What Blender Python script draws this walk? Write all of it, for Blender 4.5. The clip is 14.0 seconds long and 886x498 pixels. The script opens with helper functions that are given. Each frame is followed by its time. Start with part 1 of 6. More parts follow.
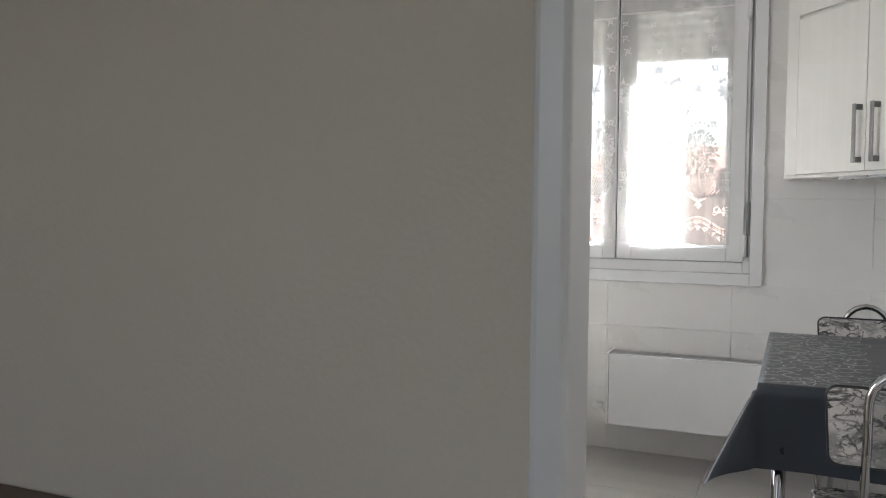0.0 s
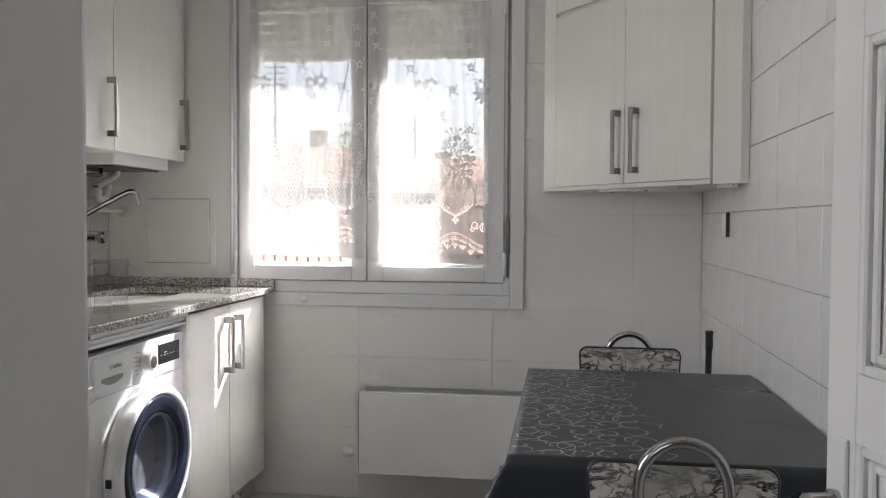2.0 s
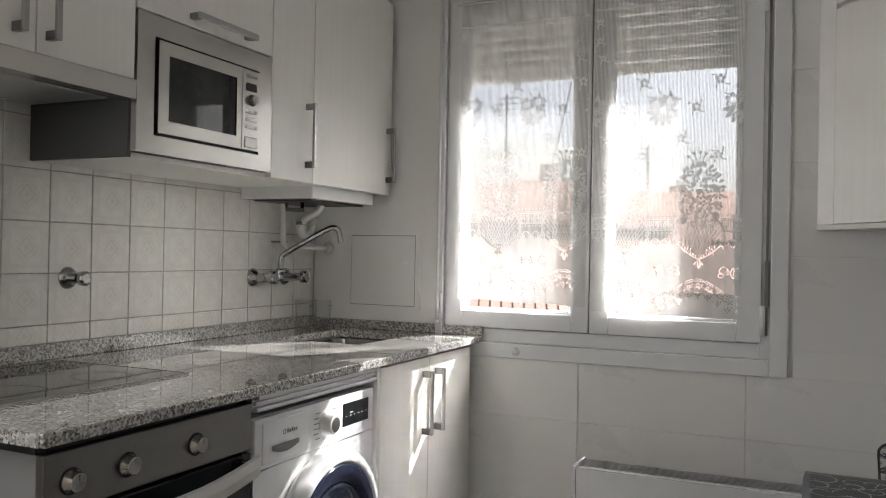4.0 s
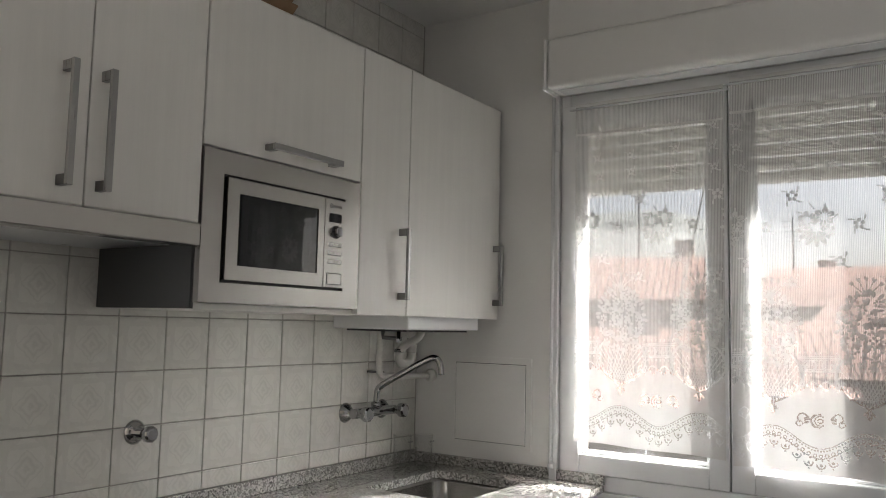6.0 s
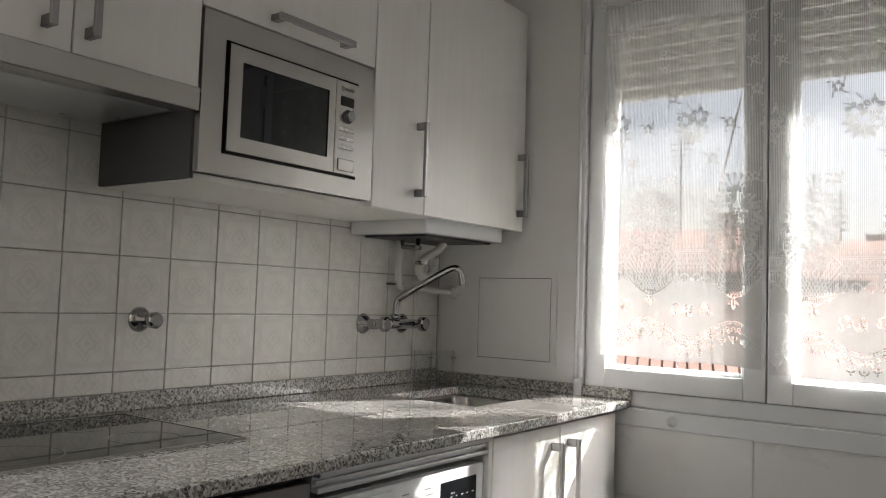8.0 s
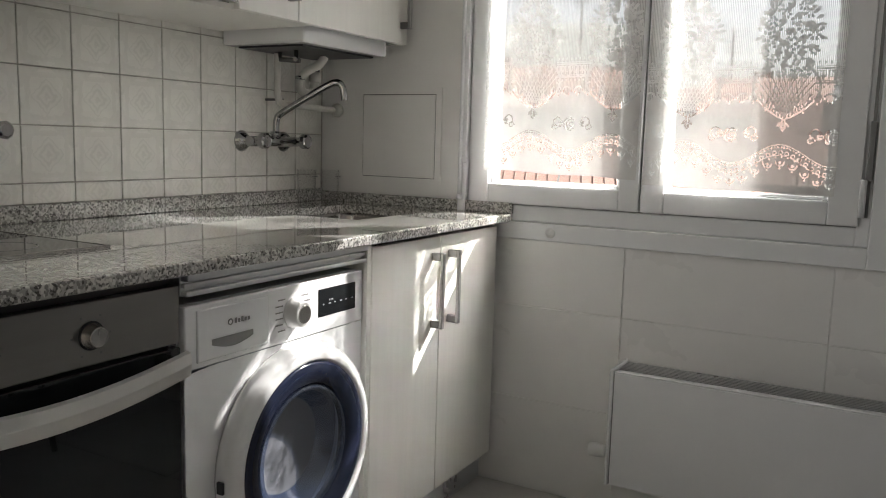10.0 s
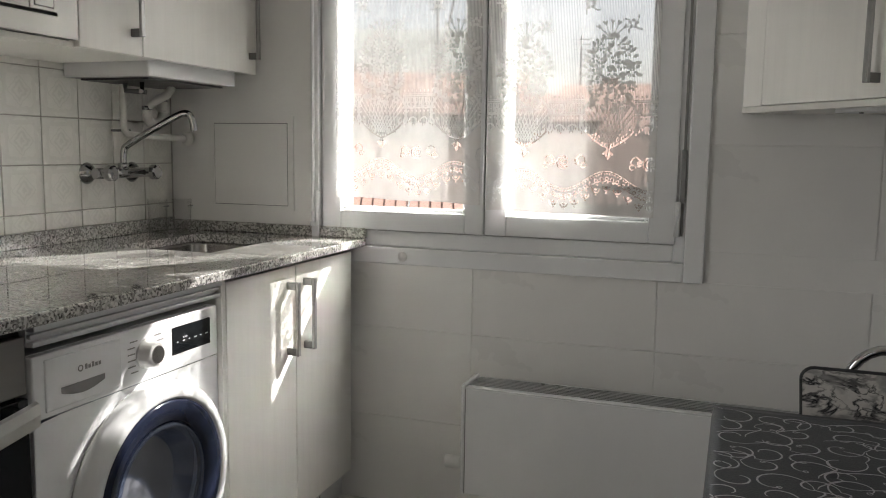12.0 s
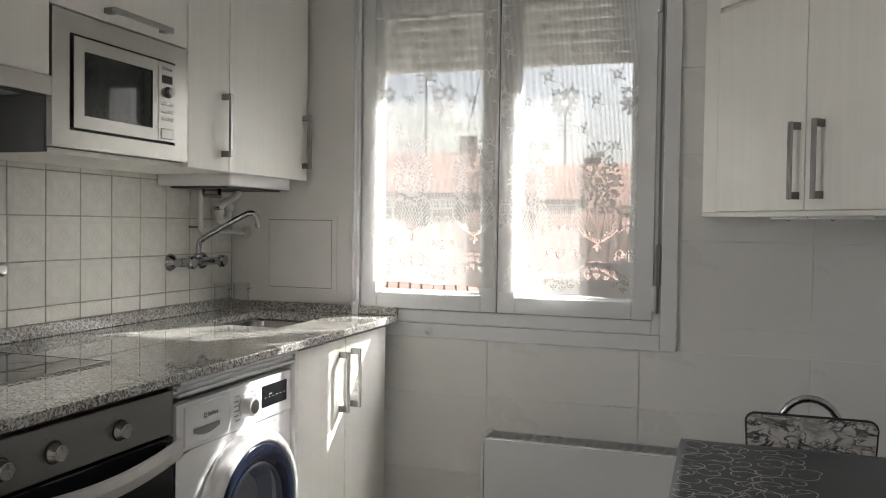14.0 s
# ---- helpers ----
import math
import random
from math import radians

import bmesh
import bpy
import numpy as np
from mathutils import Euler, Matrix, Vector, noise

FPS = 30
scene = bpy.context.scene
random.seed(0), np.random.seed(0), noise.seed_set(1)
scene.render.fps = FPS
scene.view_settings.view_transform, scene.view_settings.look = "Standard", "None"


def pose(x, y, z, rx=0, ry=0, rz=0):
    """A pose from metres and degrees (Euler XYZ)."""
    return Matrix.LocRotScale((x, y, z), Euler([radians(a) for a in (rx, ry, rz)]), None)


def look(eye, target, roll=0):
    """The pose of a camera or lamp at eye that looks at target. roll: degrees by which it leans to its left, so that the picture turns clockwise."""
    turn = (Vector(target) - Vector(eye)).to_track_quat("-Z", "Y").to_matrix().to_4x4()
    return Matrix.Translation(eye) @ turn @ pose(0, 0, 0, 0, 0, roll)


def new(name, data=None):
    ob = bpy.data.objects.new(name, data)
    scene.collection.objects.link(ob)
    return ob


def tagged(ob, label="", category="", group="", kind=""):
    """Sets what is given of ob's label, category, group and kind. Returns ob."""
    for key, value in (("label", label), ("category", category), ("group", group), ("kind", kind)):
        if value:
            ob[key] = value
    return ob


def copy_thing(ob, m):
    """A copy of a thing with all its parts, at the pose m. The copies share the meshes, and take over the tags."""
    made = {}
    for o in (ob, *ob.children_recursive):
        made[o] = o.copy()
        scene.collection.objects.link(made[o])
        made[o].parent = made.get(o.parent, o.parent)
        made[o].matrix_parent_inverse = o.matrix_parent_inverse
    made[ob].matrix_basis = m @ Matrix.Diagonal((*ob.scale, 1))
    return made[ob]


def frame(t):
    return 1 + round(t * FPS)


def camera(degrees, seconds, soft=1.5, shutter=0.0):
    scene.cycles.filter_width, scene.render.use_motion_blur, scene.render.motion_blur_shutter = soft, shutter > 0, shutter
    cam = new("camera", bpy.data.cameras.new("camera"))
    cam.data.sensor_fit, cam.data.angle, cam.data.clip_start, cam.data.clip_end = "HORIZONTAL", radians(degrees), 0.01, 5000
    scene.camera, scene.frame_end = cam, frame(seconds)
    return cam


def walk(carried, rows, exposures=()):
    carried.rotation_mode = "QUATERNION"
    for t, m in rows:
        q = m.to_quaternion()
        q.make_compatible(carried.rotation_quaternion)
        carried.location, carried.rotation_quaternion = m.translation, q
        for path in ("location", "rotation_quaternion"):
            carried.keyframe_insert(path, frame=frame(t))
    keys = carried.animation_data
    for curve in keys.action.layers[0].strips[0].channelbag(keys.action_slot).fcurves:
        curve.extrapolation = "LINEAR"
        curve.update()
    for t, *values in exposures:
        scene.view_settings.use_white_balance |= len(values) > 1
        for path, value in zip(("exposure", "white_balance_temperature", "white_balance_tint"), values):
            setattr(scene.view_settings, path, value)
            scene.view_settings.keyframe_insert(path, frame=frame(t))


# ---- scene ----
cam = camera(57.0, 14.0, soft=1.0)
PATH = [
    (0, (2.063, -4.133, 1.209), (1.269, -2.3, 1.114), 0.5),
    (0.5, (2.079, -3.909, 1.199), (1.473, -2.006, 1.105), 0.3),
    (1, (2.074, -3.723, 1.21), (1.621, -1.777, 1.123), 0.3),
    (1.5, (2.085, -3.623, 1.217), (1.741, -1.655, 1.138), 0.3),
    (2, (2.09, -3.527, 1.234), (1.797, -1.55, 1.169), 0.3),
    (2.5, (2.055, -3.377, 1.259), (1.739, -1.403, 1.217), 0.3),
    (3, (2.044, -3.255, 1.258), (1.582, -1.309, 1.242), 0.5),
    (3.5, (2.046, -3.142, 1.259), (1.378, -1.257, 1.254), 0.8),
    (3.7, (2.028, -3.099, 1.255), (1.289, -1.241, 1.255), 0.9),
    (5.8, (1.923, -2.722, 1.463), (0.834, -1.051, 1.613), 1.3),
    (6, (1.917, -2.704, 1.475), (0.811, -1.048, 1.662), 1.3),
    (6.5, (1.904, -2.649, 1.464), (0.75, -1.037, 1.725), 1.5),
    (7, (1.889, -2.593, 1.398), (0.704, -1.008, 1.688), 1.6),
    (7.5, (1.888, -2.57, 1.318), (0.696, -0.983, 1.564), 1.8),
    (8, (1.896, -2.554, 1.249), (0.71, -0.948, 1.373), 1.9),
    (8.5, (1.913, -2.525, 1.162), (0.749, -0.899, 1.145), 1.8),
    (8.7, (1.917, -2.512, 1.15), (0.767, -0.878, 1.071), 1.9),
    (10.8, (1.963, -2.493, 1.19), (1.129, -0.698, 0.901), 1.0),
    (11, (1.977, -2.5, 1.194), (1.175, -0.691, 0.902), 0.9),
    (11.5, (1.996, -2.516, 1.231), (1.266, -0.674, 0.954), 0.9),
    (12, (2.003, -2.561, 1.251), (1.332, -0.692, 1.009), 0.8),
    (12.5, (2.026, -2.691, 1.27), (1.422, -0.794, 1.076), 0.7),
    (13, (2.065, -2.867, 1.283), (1.537, -0.943, 1.139), 0.5),
    (13.5, (2.08, -3.006, 1.314), (1.566, -1.076, 1.217), 0.6),
    (14, (2.073, -3.154, 1.319), (1.427, -1.263, 1.262), 0.8),
]
EXPOSURES = [
    (0.0, 3.57, 6150, 12), (0.5, 3.47, 6150, 12), (1.0, 3.18, 6350, 12), (1.5, 3.19, 6250, 13), (2.0, 2.99, 6250, 14), (3.0, 2.87, 6350, 13), (3.7, 2.79, 6350, 13),
    (5.8, 2.61, 6400, 13), (7.0, 2.55, 6400, 13), (8.5, 2.54, 6450, 12), (11.0, 2.50, 6500, 11), (12.5, 2.61, 6500, 11), (14.0, 2.75, 6450, 11),
]
walk(cam, [(t, look(eye, target, roll)) for t, eye, target, roll in PATH], EXPOSURES)


# ---------------------------------------------------------------- world and light
SUN_TO = Vector((0.63, 1.0, 0.955)).normalized()
world = bpy.data.worlds.new("sky")
scene.world = world
world.use_nodes = True
wn = world.node_tree.nodes
wl = world.node_tree.links
sky = wn.new("ShaderNodeTexSky")
sky.sky_type = "NISHITA"
sky.sun_disc = False
sky.sun_elevation = math.asin(SUN_TO.z)
sky.sun_rotation = math.atan2(SUN_TO.x, SUN_TO.y)
sky.air_density = 1.0
sky.dust_density = 3.0
haze = wn.new("ShaderNodeHueSaturation")
haze.inputs["Saturation"].default_value = 0.4
wl.new(sky.outputs[0], haze.inputs["Color"])
wl.new(haze.outputs[0], wn["Background"].inputs[0])
wn["Background"].inputs[1].default_value = 0.034
sun = new("sun", bpy.data.lights.new("sun", "SUN"))
sun.data.energy = 3.7
sun.data.angle = radians(0.5)
sun.data.color = (1.0, 0.96, 0.90)
sun.matrix_world = look(SUN_TO * 20, (0, 0, 0))

# Fill lamp added at the unseen hall end to brighten the hall.
hall_light = new("hall_fill_light", bpy.data.lights.new("hall_fill_light", "AREA"))
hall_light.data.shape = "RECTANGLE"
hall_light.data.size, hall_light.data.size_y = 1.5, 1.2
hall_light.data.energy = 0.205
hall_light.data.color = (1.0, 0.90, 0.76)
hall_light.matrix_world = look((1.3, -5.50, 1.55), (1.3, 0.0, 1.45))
# Second fill lamp, added out of view to lift the table side.
side_light = new("side_fill_light", bpy.data.lights.new("side_fill_light", "AREA"))
side_light.data.shape = "RECTANGLE"
side_light.data.size, side_light.data.size_y = 0.62, 1.0
side_light.data.energy = 2.1
side_light.data.color = (1.0, 0.98, 0.96)
side_light.matrix_world = look((-0.05, -2.62, 1.60), (2.0, -2.50, 1.35))

# ---------------------------------------------------------------- materials
def mat(name, color, rough=0.5, metal=0.0, var=0.06, scale=8.0, stretch=(1, 1, 1), bump=0.0, bump_scale=60.0, rvar=0.08,
        coat=0.0, fine=120.0, rand=0.0, spec=0.5):
    """A Principled surface whose colour and gloss vary at two scales, with a fine relief."""
    m = bpy.data.materials.new(name)
    m.use_nodes = True
    n, l = m.node_tree.nodes, m.node_tree.links
    b = n["Principled BSDF"]
    tc = n.new("ShaderNodeTexCoord")
    mp = n.new("ShaderNodeMapping")
    mp.inputs["Scale"].default_value = stretch
    l.new(tc.outputs["Object"], mp.inputs[0])
    big = n.new("ShaderNodeTexNoise")
    big.inputs["Scale"].default_value = scale
    big.inputs["Detail"].default_value = 4
    small = n.new("ShaderNodeTexNoise")
    small.inputs["Scale"].default_value = fine
    small.inputs["Detail"].default_value = 3
    l.new(mp.outputs[0], big.inputs[0])
    l.new(mp.outputs[0], small.inputs[0])
    mix = n.new("ShaderNodeMath")
    mix.operation = "MULTIPLY_ADD"
    mix.inputs[1].default_value = 0.5
    l.new(small.outputs[0], mix.inputs[0])
    l.new(big.outputs[0], mix.inputs[2])
    ramp = n.new("ShaderNodeMapRange")
    ramp.inputs[1].default_value, ramp.inputs[2].default_value = 0.45, 1.05
    ramp.inputs[3].default_value, ramp.inputs[4].default_value = 1 - var, 1 + var
    l.new(mix.outputs[0], ramp.inputs[0])
    value = ramp.outputs[0]
    if rand:
        info = n.new("ShaderNodeObjectInfo")
        rr = n.new("ShaderNodeMapRange")
        rr.inputs[3].default_value, rr.inputs[4].default_value = 1 - rand, 1 + rand
        l.new(info.outputs["Random"], rr.inputs[0])
        mu = n.new("ShaderNodeMath")
        mu.operation = "MULTIPLY"
        l.new(value, mu.inputs[0])
        l.new(rr.outputs[0], mu.inputs[1])
        value = mu.outputs[0]
    hsv = n.new("ShaderNodeHueSaturation")
    hsv.inputs["Color"].default_value = (*color, 1)
    l.new(value, hsv.inputs["Value"])
    l.new(hsv.outputs[0], b.inputs["Base Color"])
    ro = n.new("ShaderNodeMapRange")
    ro.inputs[3].default_value, ro.inputs[4].default_value = max(0.02, rough - rvar), min(1, rough + rvar)
    l.new(big.outputs[0], ro.inputs[0])
    l.new(ro.outputs[0], b.inputs["Roughness"])
    b.inputs["Metallic"].default_value = metal
    b.inputs["Specular IOR Level"].default_value = spec
    b.inputs["Coat Weight"].default_value = coat
    if bump:
        nb = n.new("ShaderNodeTexNoise")
        nb.inputs["Scale"].default_value = bump_scale
        nb.inputs["Detail"].default_value = 3
        l.new(mp.outputs[0], nb.inputs[0])
        bp = n.new("ShaderNodeBump")
        bp.inputs["Strength"].default_value = bump
        bp.inputs["Distance"].default_value = 0.002
        l.new(nb.outputs[0], bp.inputs["Height"])
        l.new(bp.outputs[0], b.inputs["Normal"])
    return m


def base_of(m):
    return m.node_tree.nodes["Principled BSDF"]


PAINT = mat("wall_paint", (0.84, 0.835, 0.82), 0.5, var=0.02, scale=2.5, bump=0.1, bump_scale=220)
HALLPAINT = mat("hall_paint", (0.66, 0.61, 0.52), 0.6, var=0.04, scale=2.0, bump=0.3, bump_scale=110)
CEIL = mat("ceiling_paint", (0.84, 0.835, 0.82), 0.8, var=0.03, scale=2.0, bump=0.2, bump_scale=60)
TRIM = mat("white_trim", (0.78, 0.78, 0.77), 0.32, var=0.02, scale=5)
PVC = mat("white_pvc", (0.80, 0.81, 0.82), 0.25, var=0.02, scale=5, rvar=0.04)
GROUT = mat("grout", (0.40, 0.385, 0.355), 0.9, var=0.12, scale=20, bump=0.4)
WGROUT = mat("painted_joint", (0.56, 0.555, 0.54), 0.7, var=0.05, scale=12)
WTILE = mat("painted_tile", (0.83, 0.825, 0.81), 0.28, var=0.015, scale=3, rvar=0.03, rand=0.005)
RTILE = mat("white_glazed_tile", (0.83, 0.83, 0.825), 0.16, var=0.03, scale=5, rvar=0.06, bump=0.05, bump_scale=20, rand=0.015)
LAM = mat("white_woodgrain_laminate", (0.82, 0.81, 0.77), 0.34, var=0.03, scale=3.2, stretch=(14, 14, 0.55), fine=26, bump=0.06, bump_scale=22, rvar=0.05)
LAMSIDE = mat("white_carcass", (0.74, 0.73, 0.69), 0.4, var=0.02, scale=5)
DARKPANEL = mat("dark_grey_panel", (0.045, 0.047, 0.048), 0.45, var=0.1, scale=9)
STEEL = mat("brushed_steel", (0.54, 0.525, 0.505), 0.26, 1.0, var=0.012, scale=3, stretch=(1, 1, 14), fine=160, rvar=0.008)
PALESTEEL = mat("pale_satin_steel", (0.74, 0.73, 0.71), 0.42, 0.85, var=0.03, scale=4, fine=200, rvar=0.04)
OVENSTEEL = mat("dull_oven_steel", (0.33, 0.32, 0.305), 0.3, 1.0, var=0.05, scale=3, stretch=(1, 1, 14), fine=160, rvar=0.05)
HANDLE = mat("satin_handle", (0.22, 0.22, 0.215), 0.32, 1.0, var=0.04, scale=9, stretch=(20, 20, 1))
HANDLEBAR = mat("pale_handle_bar", (0.40, 0.40, 0.395), 0.30, 0.9, var=0.04, scale=9, stretch=(20, 20, 1))
CHROME = mat("chrome", (0.44, 0.44, 0.445), 0.04, 1.0, var=0.03, scale=12, rvar=0.02)
ALU = mat("aluminium", (0.66, 0.67, 0.68), 0.3, 0.9, var=0.04, scale=9)
WHITEAPP = mat("white_enamel", (0.80, 0.81, 0.82), 0.2, var=0.015, scale=4, rvar=0.04, coat=0.3)
WHITEPLAST = mat("white_plastic", (0.78, 0.78, 0.77), 0.35, var=0.02, scale=8)
DIMPRINT = mat("dim_grey_print", (0.34, 0.35, 0.37), 0.4, var=0.05, scale=12)
GREYPLAST = mat("grey_plastic", (0.22, 0.22, 0.22), 0.4, var=0.05, scale=12)
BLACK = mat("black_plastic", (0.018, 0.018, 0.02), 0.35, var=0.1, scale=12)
BLACKGLASS = mat("black_glass", (0.008, 0.010, 0.012), 0.025, var=0.05, scale=6, rvar=0.008, spec=0.6)
SINKSTEEL = mat("sink_steel", (0.30, 0.295, 0.285), 0.22, 1.0, var=0.06, scale=9, rvar=0.06)
HOBGLASS = mat("hob_glass", (0.006, 0.006, 0.007), 0.03, var=0.05, scale=6, rvar=0.01)
NAVY = mat("navy_ring", (0.016, 0.021, 0.042), 0.14, var=0.05, scale=8, rvar=0.05)
DRUM = mat("drum_steel", (0.40, 0.44, 0.52), 0.35, 0.8, var=0.06, scale=20)
RUBBER = mat("grey_rubber", (0.20, 0.21, 0.24), 0.5, var=0.06, scale=9)
FLOOR = mat("grey_wood_tile", (0.50, 0.485, 0.465), 0.32, var=0.12, scale=1.6, stretch=(1, 5, 1), fine=22, bump=0.12, bump_scale=30, rand=0.05)
CLOTH = mat("slate_oilcloth", (0.026, 0.033, 0.043), 0.30, var=0.1, scale=6, bump=0.25, bump_scale=350, rvar=0.07)
SILVER = mat("silver_print", (0.62, 0.63, 0.65), 0.30, 0.8, var=0.2, scale=30)
CARD = mat("brown_cardboard", (0.30, 0.19, 0.11), 0.8, var=0.12, scale=8, bump=0.2)
DARKWOOD = mat("dark_wood", (0.07, 0.035, 0.02), 0.35, var=0.25, scale=4, stretch=(1, 12, 12), fine=40)
PIPE = mat("painted_pipe", (0.66, 0.65, 0.61), 0.42, var=0.06, scale=14)
ROOFT = mat("roof_tile", (0.27, 0.165, 0.13), 0.85, var=0.12, scale=1.5, fine=8, rand=0.1)
RENDER1 = mat("cream_render", (0.36, 0.34, 0.31), 0.85, var=0.12, scale=0.6, fine=6)
RENDER2 = mat("grey_render", (0.30, 0.30, 0.305), 0.85, var=0.12, scale=0.5, fine=6)
BRICKR = mat("brick_render", (0.28, 0.22, 0.19), 0.85, var=0.15, scale=0.6, fine=9)
GROUND = mat("far_ground", (0.09, 0.09, 0.07), 0.95, var=0.4, scale=0.05, fine=1.2)
# Hill and far panes are paled; distance haze sits in their colour.
HILL = mat("hazed_wooded_hill", (0.15, 0.16, 0.15), 0.95, var=0.5, scale=0.02, fine=0.4)
FARGLASS = mat("hazed_far_window", (0.16, 0.165, 0.17), 0.15, var=0.1, scale=1)


def granite():
    m = mat("speckled_granite", (0.40, 0.395, 0.375), 0.03, var=0.08, scale=14, rvar=0.01, coat=0.5, spec=0.6)
    n, l = m.node_tree.nodes, m.node_tree.links
    b = base_of(m)
    tc = n.new("ShaderNodeTexCoord")
    col = None
    for scale, lo, hi, dark in ((190.0, 0.0, 0.38, (0.20, 0.195, 0.185)), (250.0, 0.0, 0.20, (0.05, 0.048, 0.045)), (190.0, 0.76, 1.0, (0.62, 0.61, 0.58))):
        v = n.new("ShaderNodeTexVoronoi")
        v.inputs["Scale"].default_value = scale
        l.new(tc.outputs["Object"], v.inputs["Vector"])
        sep = n.new("ShaderNodeSeparateColor")
        l.new(v.outputs["Color"], sep.inputs[0])
        r = n.new("ShaderNodeMapRange")
        r.interpolation_type = "SMOOTHSTEP"
        if dark[0] < 0.3:
            r.inputs[1].default_value, r.inputs[2].default_value = hi - 0.08, hi
            r.inputs[3].default_value, r.inputs[4].default_value = 0.85, 0.0
        else:
            r.inputs[1].default_value, r.inputs[2].default_value = lo - 0.08, lo
            r.inputs[3].default_value, r.inputs[4].default_value = 0.0, 0.8
        l.new(sep.outputs[0], r.inputs[0])
        mx = n.new("ShaderNodeMix")
        mx.data_type = "RGBA"
        l.new(r.outputs[0], mx.inputs["Factor"])
        if col is None:
            l.new(b.inputs["Base Color"].links[0].from_socket, mx.inputs["A"])
        else:
            l.new(col, mx.inputs["A"])
        mx.inputs["B"].default_value = (*dark, 1)
        col = mx.outputs["Result"]
    l.new(col, b.inputs["Base Color"])
    return m


def marble():
    m = mat("veined_marble_laminate", (0.62, 0.60, 0.57), 0.22, var=0.12, scale=9, rvar=0.05)
    n, l = m.node_tree.nodes, m.node_tree.links
    b = base_of(m)
    tc = n.new("ShaderNodeTexCoord")
    col = b.inputs["Base Color"].links[0].from_socket
    for scale, wide, dark, off in ((10.0, 0.045, (0.035, 0.035, 0.04), 0.0), (22.0, 0.045, (0.13, 0.128, 0.125), 3.7), (7.0, 0.10, (0.32, 0.315, 0.305), 9.1)):
        mp = n.new("ShaderNodeMapping")
        mp.inputs["Location"].default_value = (off, off * 0.7, off * 1.3)
        mp.inputs["Rotation"].default_value = (0, 0.6, 0)
        mp.inputs["Scale"].default_value = (1.0, 1.0, 1.8)
        l.new(tc.outputs["Object"], mp.inputs[0])
        no = n.new("ShaderNodeTexNoise")
        no.inputs["Scale"].default_value = scale
        no.inputs["Detail"].default_value = 5.0
        no.inputs["Roughness"].default_value = 0.55
        no.inputs["Distortion"].default_value = 0.5
        l.new(mp.outputs[0], no.inputs[0])
        s1 = n.new("ShaderNodeMath")
        s1.operation = "SUBTRACT"
        s1.inputs[1].default_value = 0.5
        l.new(no.outputs[0], s1.inputs[0])
        s2 = n.new("ShaderNodeMath")
        s2.operation = "ABSOLUTE"
        l.new(s1.outputs[0], s2.inputs[0])
        r = n.new("ShaderNodeMapRange")
        r.interpolation_type = "SMOOTHSTEP"
        r.inputs[1].default_value, r.inputs[2].default_value = 0.0, wide
        r.inputs[3].default_value, r.inputs[4].default_value = 1.0, 0.0
        l.new(s2.outputs[0], r.inputs[0])
        fade = n.new("ShaderNodeTexNoise")
        fade.inputs["Scale"].default_value = scale * 0.8
        l.new(mp.outputs[0], fade.inputs[0])
        fr = n.new("ShaderNodeMapRange")
        fr.inputs[1].default_value, fr.inputs[2].default_value = 0.32, 0.5
        l.new(fade.outputs[0], fr.inputs[0])
        both = n.new("ShaderNodeMath")
        both.operation = "MULTIPLY"
        l.new(r.outputs[0], both.inputs[0])
        l.new(fr.outputs[0], both.inputs[1])
        mx = n.new("ShaderNodeMix")
        mx.data_type = "RGBA"
        l.new(both.outputs[0], mx.inputs["Factor"])
        l.new(col, mx.inputs["A"])
        mx.inputs["B"].default_value = (*dark, 1)
        col = mx.outputs["Result"]
    l.new(col, b.inputs["Base Color"])
    return m


